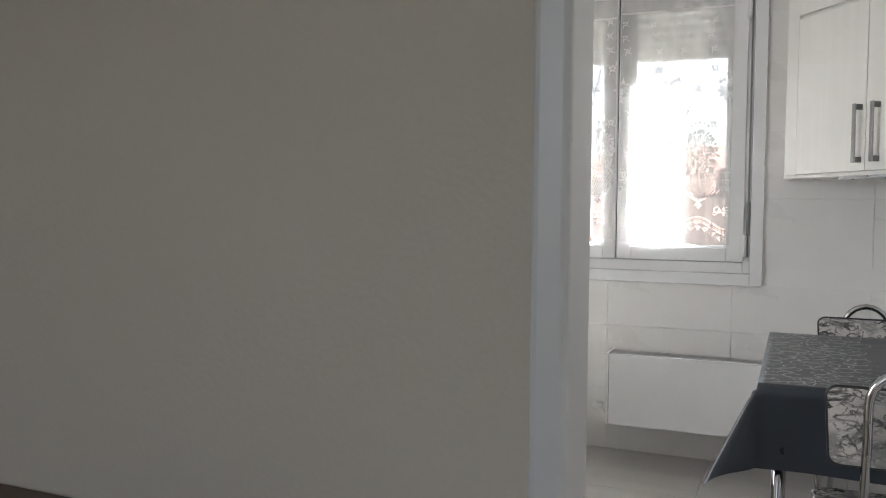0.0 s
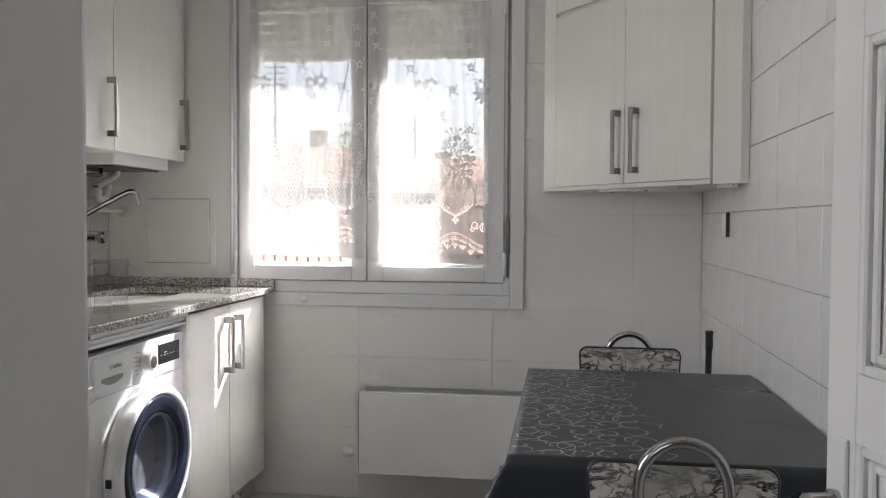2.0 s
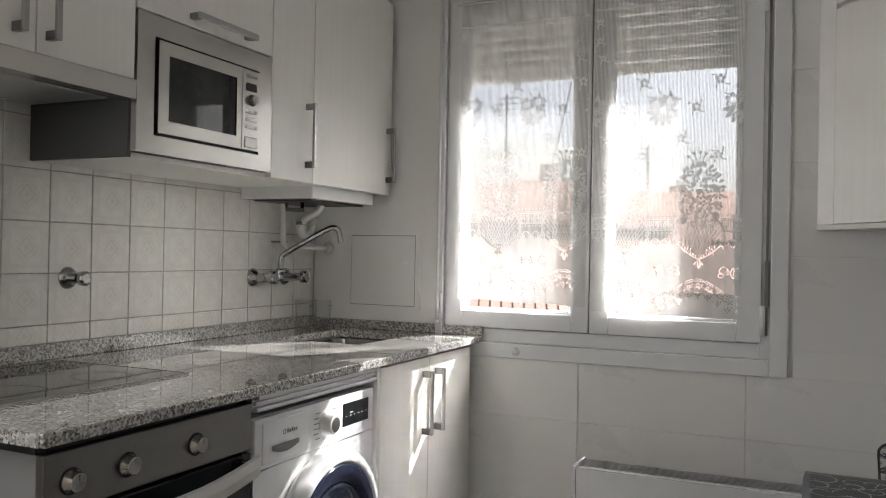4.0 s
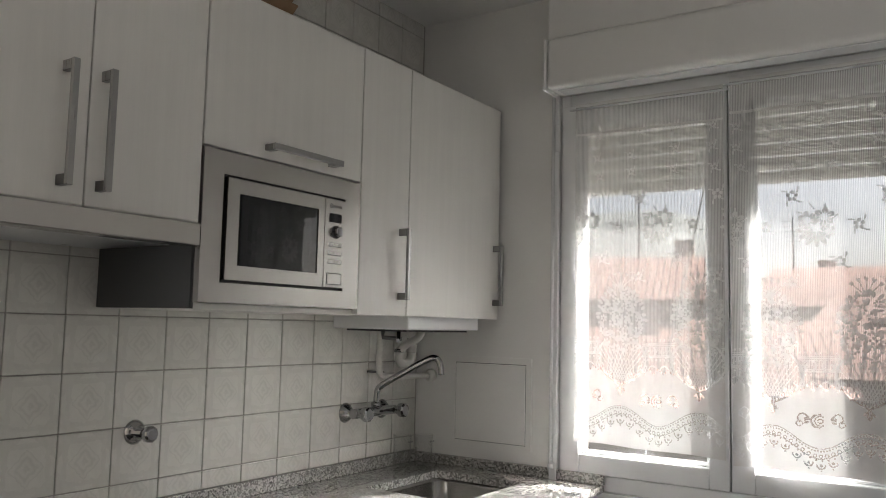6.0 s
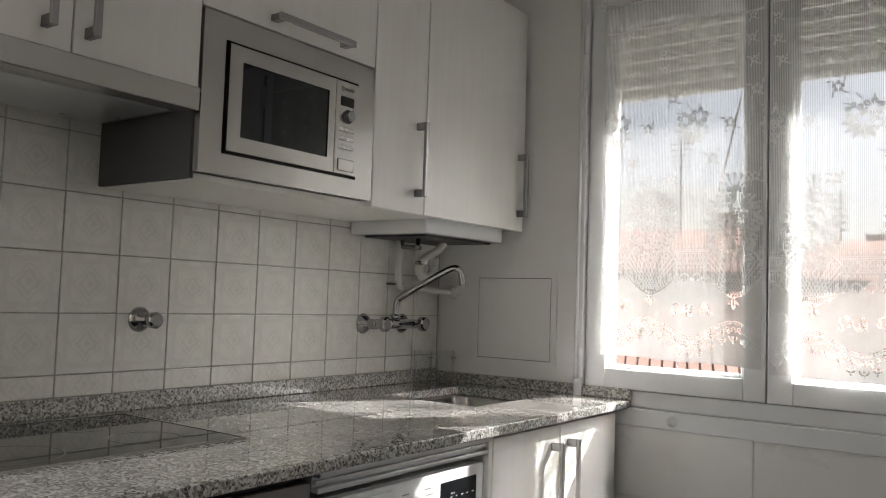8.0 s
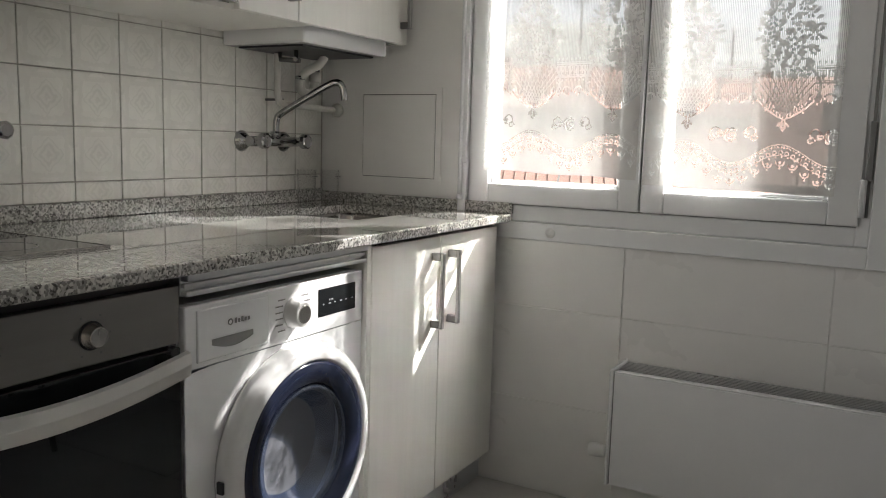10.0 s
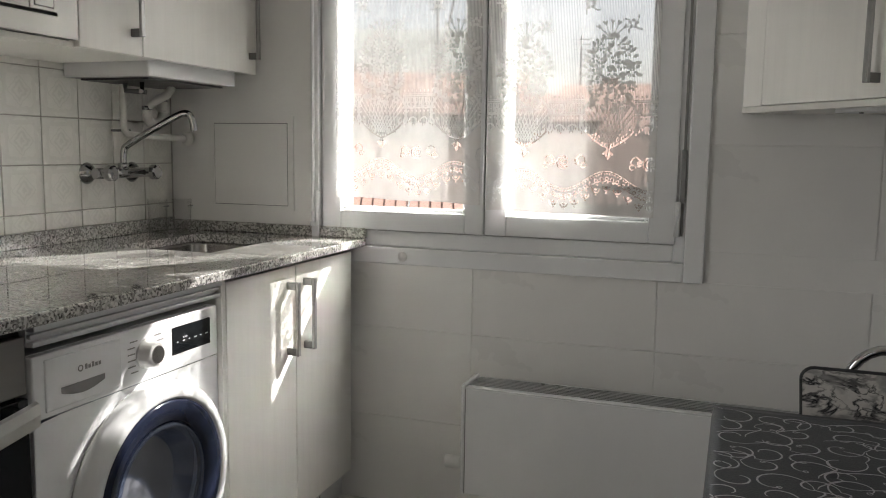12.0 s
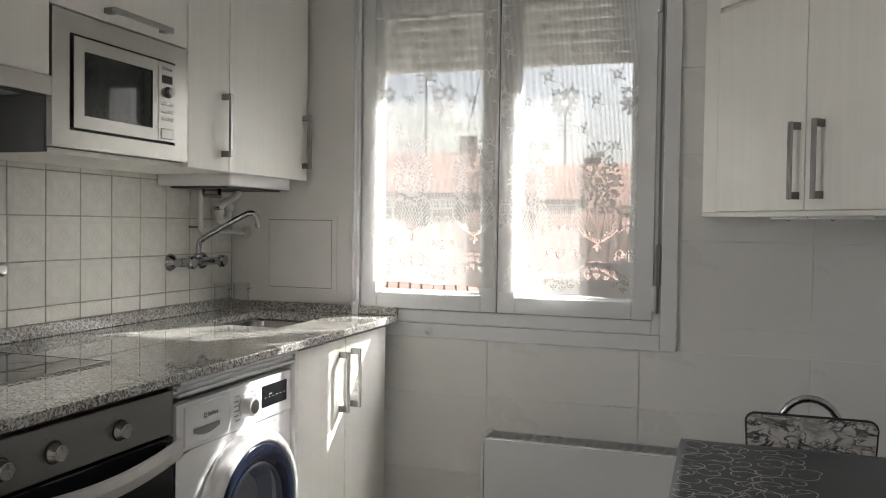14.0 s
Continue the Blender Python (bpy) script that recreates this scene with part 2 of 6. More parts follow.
def decor_tile():
    """Cream glazed tile with a faint diamond rosette inside a square border."""
    m = mat("patterned_cream_tile", (0.72, 0.71, 0.67), 0.16, var=0.04, scale=16, rvar=0.05, bump=0.05, bump_scale=40, rand=0.02)
    n, l = m.node_tree.nodes, m.node_tree.links
    b = base_of(m)
    tc = n.new("ShaderNodeTexCoord")
    sep = n.new("ShaderNodeSeparateXYZ")
    l.new(tc.outputs["Object"], sep.inputs[0])

    def op(kind, a, c):
        k = n.new("ShaderNodeMath")
        k.operation = kind
        for i, v in enumerate((a, c)):
            if isinstance(v, (int, float)):
                k.inputs[i].default_value = v
            elif v is not None:
                l.new(v, k.inputs[i])
        return k.outputs[0]

    y, z = op("ABSOLUTE", sep.outputs[1], None), op("ABSOLUTE", sep.outputs[2], None)
    no = n.new("ShaderNodeTexNoise")
    no.inputs["Scale"].default_value = 70
    no.inputs["Detail"].default_value = 4
    l.new(tc.outputs["Object"], no.inputs[0])
    wob = op("MULTIPLY", op("SUBTRACT", no.outputs[0], 0.5), 0.022)
    dia = op("ADD", op("ADD", y, z), wob)
    sq = op("ADD", op("MAXIMUM", y, z), wob)
    rings = op("MULTIPLY", op("ADD", op("SINE", op("MULTIPLY", dia, 300.0), None), 1.0), 0.5)
    inside = op("LESS_THAN", dia, 0.046)
    corner = op("GREATER_THAN", dia, 0.088)
    line = op("LESS_THAN", op("ABSOLUTE", op("SUBTRACT", sq, 0.054), None), 0.006)
    f = op("MAXIMUM", op("MULTIPLY", rings, inside), op("MULTIPLY", op("MAXIMUM", corner, line), op("ADD", no.outputs[0], 0.1)))
    f = op("MULTIPLY", f, 0.27)
    mx = n.new("ShaderNodeMix")
    mx.data_type = "RGBA"
    l.new(f, mx.inputs["Factor"])
    l.new(b.inputs["Base Color"].links[0].from_socket, mx.inputs["A"])
    mx.inputs["B"].default_value = (0.46, 0.455, 0.42, 1)
    l.new(mx.outputs["Result"], b.inputs["Base Color"])
    return m


def glass_mat(name, tint, rough=0.0):
    m = bpy.data.materials.new(name)
    m.use_nodes = True
    b = base_of(m)
    b.inputs["Base Color"].default_value = (*tint, 1)
    b.inputs["Transmission Weight"].default_value = 1
    b.inputs["Roughness"].default_value = rough
    b.inputs["IOR"].default_value = 1.45
    return m


def fabric(name, color, open_lo, open_hi, stripes, through_share):
    """Woven net: gaps between threads let light through; threads scatter it both ways."""
    m = bpy.data.materials.new(name)
    m.use_nodes = True
    n, l = m.node_tree.nodes, m.node_tree.links
    n.remove(n["Principled BSDF"])
    tc = n.new("ShaderNodeTexCoord")
    wv = n.new("ShaderNodeTexWave")
    wv.bands_direction = "X"
    wv.inputs["Scale"].default_value = stripes
    wv.inputs["Distortion"].default_value = 0.25
    l.new(tc.outputs["Object"], wv.inputs[0])
    no = n.new("ShaderNodeTexNoise")
    no.inputs["Scale"].default_value = 18
    l.new(tc.outputs["Object"], no.inputs[0])
    av = n.new("ShaderNodeMath")
    av.operation = "MULTIPLY_ADD"
    av.inputs[1].default_value = 0.35
    l.new(no.outputs[0], av.inputs[0])
    l.new(wv.outputs["Fac"], av.inputs[2])
    r = n.new("ShaderNodeMapRange")
    r.inputs[1].default_value, r.inputs[2].default_value = 0.25, 1.1
    r.inputs[3].default_value, r.inputs[4].default_value = open_lo, open_hi
    l.new(av.outputs[0], r.inputs[0])
    di, tr, tp = n.new("ShaderNodeBsdfDiffuse"), n.new("ShaderNodeBsdfTranslucent"), n.new("ShaderNodeBsdfTransparent")
    di.inputs[0].default_value = (*color, 1)
    tr.inputs[0].default_value = (*color, 1)
    m1, m2 = n.new("ShaderNodeMixShader"), n.new("ShaderNodeMixShader")
    m1.inputs[0].default_value = through_share
    l.new(di.outputs[0], m1.inputs[1])
    l.new(tr.outputs[0], m1.inputs[2])
    l.new(r.outputs[0], m2.inputs[0])
    l.new(m1.outputs[0], m2.inputs[1])
    l.new(tp.outputs[0], m2.inputs[2])
    l.new(m2.outputs[0], n["Material Output"].inputs[0])
    return m


def thin_glass(name, tint, clear, least=0.045, haze=0.0):
    """Thin drawn glass: mostly clear, with a mirror-like sheen that grows at the rim; haze adds flat blue."""
    m = bpy.data.materials.new(name)
    m.use_nodes = True
    n, l = m.node_tree.nodes, m.node_tree.links
    n.remove(n["Principled BSDF"])
    tp, gs, mx, lw = n.new("ShaderNodeBsdfTransparent"), n.new("ShaderNodeBsdfGlossy"), n.new("ShaderNodeMixShader"), n.new("ShaderNodeLayerWeight")
    tp.inputs[0].default_value = (*tint, 1)
    gs.inputs["Roughness"].default_value = 0.03
    pw, ad = n.new("ShaderNodeMath"), n.new("ShaderNodeMath")
    pw.operation, ad.operation = "POWER", "MULTIPLY_ADD"
    pw.inputs[1].default_value = 4.0
    ad.inputs[1].default_value, ad.inputs[2].default_value = clear, least
    l.new(lw.outputs["Facing"], pw.inputs[0])
    l.new(pw.outputs[0], ad.inputs[0])
    l.new(ad.outputs[0], mx.inputs[0])
    l.new(tp.outputs[0], mx.inputs[1])
    l.new(gs.outputs[0], mx.inputs[2])
    l.new(mx.outputs[0], n["Material Output"].inputs[0])
    # Flat blue diffuse share stands for the bluish reflection in the bowl.
    if haze:
        df, m2 = n.new("ShaderNodeBsdfDiffuse"), n.new("ShaderNodeMixShader")
        df.inputs[0].default_value = (0.10, 0.13, 0.20, 1)
        m2.inputs[0].default_value = haze
        l.new(mx.outputs[0], m2.inputs[1])
        l.new(df.outputs[0], m2.inputs[2])
        l.new(m2.outputs[0], n["Material Output"].inputs[0])
    return m


GRANITE, MARBLE, DECOR = granite(), marble(), decor_tile()
GLASS = glass_mat("clear_glass", (0.97, 0.98, 0.98))
DOORGLASS = thin_glass("smoked_glass_painted_sheen", (0.80, 0.86, 0.97), 0.7, 0.12, 0.12)
TUMBLER = thin_glass("tumbler_glass", (0.99, 0.992, 0.992), 0.6, 0.03)
SHUTTER = fabric("translucent_shutter_slat", (0.78, 0.77, 0.73), 0.0, 0.0, 40.0, 0.13)
NET = fabric("white_net", (0.80, 0.80, 0.79), 0.26, 0.68, 66.0, 0.042)
LACE = fabric("white_lace_thread", (0.76, 0.76, 0.75), 0.03, 0.10, 160.0, 0.07)
WEAVE = fabric("close_white_weave", (0.78, 0.775, 0.76), 0.10, 0.20, 150.0, 0.082)
OPENWORK = fabric("white_openwork", (0.82, 0.82, 0.81), 0.72, 0.95, 130.0, 0.08)

# ---------------------------------------------------------------- building helpers
def quad_box(bm, x0, x1, y0, y1, z0, z1, bevel=0.0, segments=1):
    r = bmesh.ops.create_cube(bm, size=1.0)
    vs = r["verts"]
    for v in vs:
        v.co = Vector((x0 + (v.co.x + 0.5) * (x1 - x0), y0 + (v.co.y + 0.5) * (y1 - y0), z0 + (v.co.z + 0.5) * (z1 - z0)))
    if bevel:
        es = list({e for v in vs for e in v.link_edges})
        bmesh.ops.bevel(bm, geom=es, offset=bevel, segments=segments, affect="EDGES", profile=0.5)
    return bm


def box(x0, x1, y0, y1, z0, z1, bevel=0.0, segments=1):
    return quad_box(bmesh.new(), x0, x1, y0, y1, z0, z1, bevel, segments)


def prism(points, z0, z1, bevel=0.0):
    """An upright prism over a plan outline."""
    bm = bmesh.new()
    lo = [bm.verts.new((x, y, z0)) for x, y in points]
    hi = [bm.verts.new((x, y, z1)) for x, y in points]
    bm.faces.new(lo[::-1])
    bm.faces.new(hi)
    for i in range(len(points)):
        j = (i + 1) % len(points)
        bm.faces.new((lo[i], lo[j], hi[j], hi[i]))
    bmesh.ops.recalc_face_normals(bm, faces=bm.faces)
    if bevel:
        bmesh.ops.bevel(bm, geom=bm.edges[:], offset=bevel, segments=1, affect="EDGES")
    return bm


def turned(profile, axis="z", at=(0, 0, 0), steps=32, bm=None):
    """A lathe form: profile is rows of (radius, height along the axis)."""
    bm = bm or bmesh.new()
    rings = []
    for r, h in profile:
        ring = []
        for i in range(steps):
            a = 2 * math.pi * i / steps
            c, s = r * math.cos(a), r * math.sin(a)
            p = (c, s, h) if axis == "z" else ((h, c, s) if axis == "x" else (s, h, c))
            ring.append(bm.verts.new(Vector(p) + Vector(at)))
        rings.append(ring)
    for a, b in zip(rings, rings[1:]):
        for i in range(steps):
            j = (i + 1) % steps
            bm.faces.new((a[i], a[j], b[j], b[i]))
    for ring, (r, _) in ((rings[0], profile[0]), (rings[-1], profile[-1])):
        if r > 1e-5 and profile[0] != profile[-1]:
            bm.faces.new(ring)
    bmesh.ops.remove_doubles(bm, verts=bm.verts, dist=1e-6)
    bmesh.ops.recalc_face_normals(bm, faces=bm.faces)
    for f in bm.faces:
        f.smooth = len(f.verts) == 4
    return bm


def tube(points, radius, steps=12, bm=None, smooth_n=0):
    """A round tube along a line of points; smooth_n rounds the line's corners."""
    pts = [Vector(p) for p in points]
    for _ in range(smooth_n):
        out = [pts[0]]
        for a, b in zip(pts, pts[1:]):
            out += [a.lerp(b, 0.25), a.lerp(b, 0.75)]
        pts = out + [pts[-1]]
    bm = bm or bmesh.new()
    up = Vector((0.01, 0.02, 1))
    rings = []
    for i, p in enumerate(pts):
        d = (pts[min(i + 1, len(pts) - 1)] - pts[max(i - 1, 0)]).normalized()
        if rings:
            u = (u - d * u.dot(d)).normalized()
        else:
            u = d.orthogonal().normalized()
        v = d.cross(u)
        rings.append([bm.verts.new(p + radius * (math.cos(2 * math.pi * k / steps) * u + math.sin(2 * math.pi * k / steps) * v)) for k in range(steps)])
    for a, b in zip(rings, rings[1:]):
        for k in range(steps):
            f = bm.faces.new((a[k], a[(k + 1) % steps], b[(k + 1) % steps], b[k]))
            f.smooth = True
    bm.faces.new(rings[0][::-1])
    bm.faces.new(rings[-1])
    bmesh.ops.recalc_face_normals(bm, faces=bm.faces)
    return bm


ROOTS = {}


def mesh_of(name, bm, material):
    me = bpy.data.meshes.new(name)
    bm.to_mesh(me)
    bm.free()
    if material:
        me.materials.append(material)
    return me


def thing(name, at, label, category, group="", turn=0.0):
    """The Empty at a thing's base; its parts are given in world metres (before the turn)."""
    ob = new(name)
    ob.empty_display_size = 0.1
    ob.matrix_world = pose(*at, 0, 0, turn)
    ROOTS[ob] = Vector(at)
    return tagged(ob, label, category, group)


def part(name, bm, material, parent, label=""):
    """Links a bmesh as one mesh object under a thing or a part."""
    base = ROOTS[parent]
    if base.length:
        bmesh.ops.translate(bm, verts=bm.verts, vec=-base)
    ob = new(name, mesh_of(name, bm, material))
    ob.parent = parent
    ROOTS[ob] = base
    return tagged(ob, label)


def solid(name, bm, material, label, category, group=""):
    """A thing that is one mesh, in world metres."""
    ob = new(name, mesh_of(name, bm, material))
    ROOTS[ob] = Vector((0, 0, 0))
    return tagged(ob, label, category, group)


def fixed(name, bm, material, label, category="wall"):
    ob = solid(name, bm, material, label, category)
    return tagged(ob, kind="structure")


def cut_wall(name, material, axis, plane, thick, a0, a1, z0, z1, openings, label):
    """A wall across one axis with openings (a0, a1, z0, z1), built of butted blocks joined into one mesh."""
    bm = bmesh.new()
    xs = sorted({a0, a1, *[o[0] for o in openings], *[o[1] for o in openings]})
    for u0, u1 in zip(xs, xs[1:]):
        mid = (u0 + u1) / 2
        spans = sorted((o[2], o[3]) for o in openings if o[0] < mid < o[1])
        z = z0
        for lo, hi in spans + [(z1, z1)]:
            if lo > z + 1e-4:
                if axis == "y":
                    quad_box(bm, u0, u1, plane, plane + thick, z, lo)
                else:
                    quad_box(bm, plane, plane + thick, u0, u1, z, lo)
            z = hi
    bmesh.ops.remove_doubles(bm, verts=bm.verts, dist=1e-5)
    return fixed(name, bm, material, label)


# ---------------------------------------------------------------- the setting
XR, YB, ZC = 2.66, -3.09, 2.72
WX0, WX1, WZ0, WZ1 = 0.65, 1.84, 0.92, 2.33
floor = fixed("floor", box(-0.1, 2.9, -5.6, 0.0, -0.08, -0.004), GROUT, "grey wood-look tiled floor with pale joints", "floor")
wall_window = cut_wall("wall_window", PAINT, "y", 0.004, 0.20, -0.3, 3.1, -0.3, 3.0, [(WX0, WX1, WZ0, WZ1)], "white painted tiled wall with a window opening")
# Hidden block outside, added to keep sun off part of the right sash.
fixed("wall_pilaster", box(1.85, 2.25, 0.2045, 0.44, -0.3, 3.0), RENDER1, "unseen rendered block added beside the window to shade the right sash")
# The opening near the hall end is made up, for the side fill lamp.
wall_tiled = cut_wall("wall_tiled", GROUT, "x", -0.12, 0.114, -5.6, 0.004, -0.08, 2.9, [(-2.95, -2.29, 1.08, 2.12)], "wall with cream patterned tiles above a granite upstand")
wall_right = fixed("wall_right", box(XR + 0.006, XR + 0.15, YB, 0.004, -0.08, 2.9), WGROUT, "wall of glossy white square tiles")
wall_hall = cut_wall("wall_hall", HALLPAINT, "y", -3.19, 0.1, -0.006, XR + 0.006, -0.004, 2.9, [(1.81, 2.645, -0.004, 2.06)], "beige painted partition with a door opening")
# This opening is invented; it lets the added fill light in.
wall_hall_end = cut_wall("wall_hall_end", HALLPAINT, "y", -5.6, 0.12, -0.006, 3.0, -0.004, 2.9, [(0.5, 2.1, 0.9, 2.2)], "plain painted hall wall, unseen, with an opening added for fill light")
wall_hall_side = fixed("wall_hall_side", box(3.0, 3.12, -5.6, -3.0, -0.08, 2.9), HALLPAINT, "plain painted hall wall")
wall_hall_near = fixed("wall_hall_near", box(XR + 0.006, 3.0, -3.19, -3.09, -0.004, 2.9), HALLPAINT, "plain painted hall wall")
ceiling = fixed("ceiling", box(-0.12, 3.1, -5.6, 0.004, ZC, ZC + 0.12), CEIL, "plain white painted ceiling", "ceiling")


trim_a = fixed("trim_door", box(1.772, 1.820, -3.203, -3.088, 0.0, 2.10, 0.010, 3), TRIM, "white painted door casing", "trim")
trim_b = fixed("trim_door_hinge", box(2.634, 2.658, -3.203, -3.08, 0.0, 2.10, 0.01, 3), TRIM, "white painted door casing", "trim")
trim_c = fixed("trim_door_head", box(1.821, 2.633, -3.203, -3.088, 2.05, 2.10, 0.01, 3), TRIM, "white painted door casing", "trim")


def hall_door():
    """Panelled leaf, hung on the casing and swung into the kitchen."""
    w, h, th = 0.69, 2.03, 0.038
    d = thing("door_1", (0, 0, 0), "open white panelled door with a chrome lever", "door")
    tagged(d, kind="structure")
    st = 0.065
    rails = (0.008, 0.20), (0.965, 1.05), (1.462, 1.55), (h - 0.12, h)
    frame_bm = bmesh.new()
    for a, b in ((0, st), (w - st, w)):
        quad_box(frame_bm, a, b, -th / 2, th / 2, 0.008, h, 0.003)
    for a, b in rails:
        quad_box(frame_bm, st, w - st, -th / 2, th / 2, a, b)
    part("door_frame", frame_bm, TRIM, d)
    for a, b in ((0.20, 0.965), (1.05, 1.462), (1.55, h - 0.12)):
        part("panel", box(st, w - st, -0.008, 0.008, a, b), TRIM, d)
        bm = bmesh.new()
        for side in (-1, 1):
            for k, (ins, dep) in enumerate(((0.0, 0.021), (0.016, 0.015))):
                y0, y1 = sorted((side * 0.0085, side * dep))
                wd = 0.014
                quad_box(bm, st + ins, st + ins + wd, y0, y1, a + ins, b - ins, 0.003)
                quad_box(bm, w - st - ins - wd, w - st - ins, y0, y1, a + ins, b - ins, 0.003)
                quad_box(bm, st + ins + wd, w - st - ins - wd, y0, y1, a + ins, a + ins + wd, 0.003)
                quad_box(bm, st + ins + wd, w - st - ins - wd, y0, y1, b - ins - wd, b - ins, 0.003)
        part("moulding", bm, TRIM, d)
    for side in (-1, 1):
        plate = part("escutcheon", box(w - 0.052, w - 0.018, *sorted((side * th / 2, side * (th / 2 + 0.006))), 0.76, 0.965, 0.0025, 2), TRIM, d, "white escutcheon plate")
        lev = turned([(0.0, 0), (0.013, 0), (0.013, 0.012), (0.009, 0.014), (0.009, 0.045)], "y", (w - 0.035, side * (th / 2 + 0.004), 0.885), 20)
        if side < 0:
            for v in lev.verts:
                v.co.y = 2 * (side * (th / 2 + 0.004)) - v.co.y
            bmesh.ops.recalc_face_normals(lev, faces=lev.faces)
        yy = side * (th / 2 + 0.05)
        tube([(w - 0.035, side * (th / 2 + 0.03), 0.885), (w - 0.035, yy, 0.885), (w - 0.055, yy, 0.885), (w - 0.15, yy, 0.877)], 0.009, 12, lev, 2)
        part("lever", lev, CHROME, plate, "chrome lever handle")
    # free edge at (2.43, -2.43), hinge by the casing
    a = Vector((2.622, -3.066, 0))
    b = Vector((2.452, -2.40, 0))
    ang = math.degrees(math.atan2(b.y - a.y, b.x - a.x))
    d.matrix_world = pose(a.x, a.y, 0, 0, 0, ang)
    return d


hall_door()

# ---------------------------------------------------------------- window
def window_unit():
    w = thing("window_1", (1.25, 0, 0.9), "white PVC casement window with two sashes and lowered shutter", "window")
    tagged(w, kind="structure")
    # flat trim round the opening, proud of the wall
    bm = bmesh.new()
    x0, x1, z0, z1 = 0.597, 1.92, 0.86, 2.33
    t = 0.058
    for b in ((x0, x0 + 0.03, z0, z1), (x1 - t, x1, z0, z1), (x0 + 0.03, x1 - t, z0, z0 + t)):
        quad_box(bm, b[0], b[1], -0.022, 0.004, b[2], b[3], 0.004, 2)
    part("window_trim", bm, PVC, w)
    # fixed frame
    fr = bmesh.new()
    for b in ((0.627, 0.665, 0.918, 2.33), (1.828, 1.862, 0.918, 2.33), (0.665, 1.828, 0.918, 0.971), (0.665, 1.828, 2.29, 2.33)):
        quad_box(fr, b[0], b[1], 0.0, 0.085, b[2], b[3], 0.003)
    for b in ((0.665, 1.828, 0.971, 0.995), (0.665, 1.828, 2.26, 2.29), (0.665, 0.69, 0.995, 2.26), (1.79, 1.828, 0.995, 2.26), (1.212, 1.246, 0.995, 2.26)):
        quad_box(fr, b[0], b[1], 0.0675, 0.085, b[2], b[3])
    part("window_frame", fr, PVC, w)
    for k, (a, b, zb) in enumerate(((0.638, 1.226, 0.974), (1.230, 1.833, 0.974))):
        s = bmesh.new()
        l_, r_ = (0.070, 0.066) if k == 0 else (0.072, 0.080)
        zg0, zg1 = 1.040, 2.22
        top = 2.286
        y0, y1 = 0.0, 0.066
        y0 -= 0.012
        for c in ((a, a + l_, zb, top), (b - r_, b, zb, top), (a + l_, b - r_, zb, zg0), (a + l_, b - r_, zg1, top)):
            quad_box(s, c[0], c[1], y0, y1, c[2], c[3], 0.004, 2)
        # glazing bead
        g0, g1 = a + l_, b - r_
        for c in ((g0, g0 + 0.012, zg0, zg1), (g1 - 0.012, g1, zg0, zg1), (g0 + 0.012, g1 - 0.012, zg0, zg0 + 0.012), (g0 + 0.012, g1 - 0.012, zg1 - 0.012, zg1)):
            quad_box(s, c[0], c[1], 0.008, 0.03, c[2], c[3], 0.003)
        sash = part("sash", s, PVC, w, "white PVC sash")
        pane = part("pane", box(g0 + 0.0005, g1 - 0.0005, 0.034, 0.038, zg0 + 0.0005, zg1 - 0.0005), GLASS, sash, "clear glass pane")
        pane.visible_shadow = False
        gx = 1.838 if k else 0.622
        for zz in (1.0, 2.12):
            h = turned([(0.0, 0), (0.009, 0), (0.009, 0.10), (0.006, 0.104), (0.0, 0.104)], "z", (gx, -0.02, zz), 14)
            part("hinge", h, PVC, sash, "white plastic hinge barrel")
    lat = quad_box(bmesh.new(), 1.236, 1.254, -0.020, -0.012, 1.42, 1.54, 0.003, 2)
    part("latch", lat, WHITEPLAST, w, "small white latch")
    gas = quad_box(bmesh.new(), 1.846, 1.854, -0.006, 0.0, 1.0, 2.28)
    part("gasket", gas, GREYPLAST, w, "dark grey gasket strip")
    sh = quad_box(bmesh.new(), 1.842, 1.858, -0.020, -0.006, 1.10, 1.26, 0.003, 2)
    part("stay", sh, GREYPLAST, w, "grey metal stay in the frame")
    sill = box(0.655, 1.835, 0.09, 0.27, 0.905, 0.94, 0.004)
    part("outer_sill", sill, RENDER1, w, "pale stone outer sill")
    return w


window_unit()


def shutter():
    s = thing("roller_shutter", (1.25, 0.12, 1.96), "half lowered pale roller shutter outside the panes", "shutter")
    z = 1.966
    while z < 2.33:
        sec = [(0.121, 0.0), (0.114, 0.003), (0.1105, 0.013), (0.1095, 0.023), (0.111, 0.034), (0.117, 0.0438), (0.121, 0.0443), (0.1225, 0.024)]
        bm = bmesh.new()
        ends = [[bm.verts.new((x, y, z + dz)) for y, dz in sec] for x in (0.655, 1.835)]
        for i in range(len(sec)):
            j = (i + 1) % len(sec)
            bm.faces.new((ends[0][i], ends[0][j], ends[1][j], ends[1][i]))
        for e in ends:
            bm.faces.new(e)
        bmesh.ops.recalc_face_normals(bm, faces=bm.faces)
        part("slat", bm, SHUTTER, s)
        z += 0.046
    return s


shutter()
sbx = thing("shutter_box", (1.3, -0.06, 2.325), "white painted shutter box above the window", "shutter box")
part("cover", box(0.622, 2.005, -0.124, 0.003, 2.328, 2.515, 0.018, 4), PAINT, sbx)
part("end_cap", box(0.607, 0.6215, -0.126, 0.003, 2.325, 2.517, 0.006, 3), PAINT, sbx)
part("end_cap", box(2.0055, 2.02, -0.126, 0.003, 2.325, 2.517, 0.006, 3), PAINT, sbx)
part("access_lid", box(0.66, 1.97, -0.10, -0.03, 2.3225, 2.3275, 0.001), PVC, sbx, "white lid underneath")
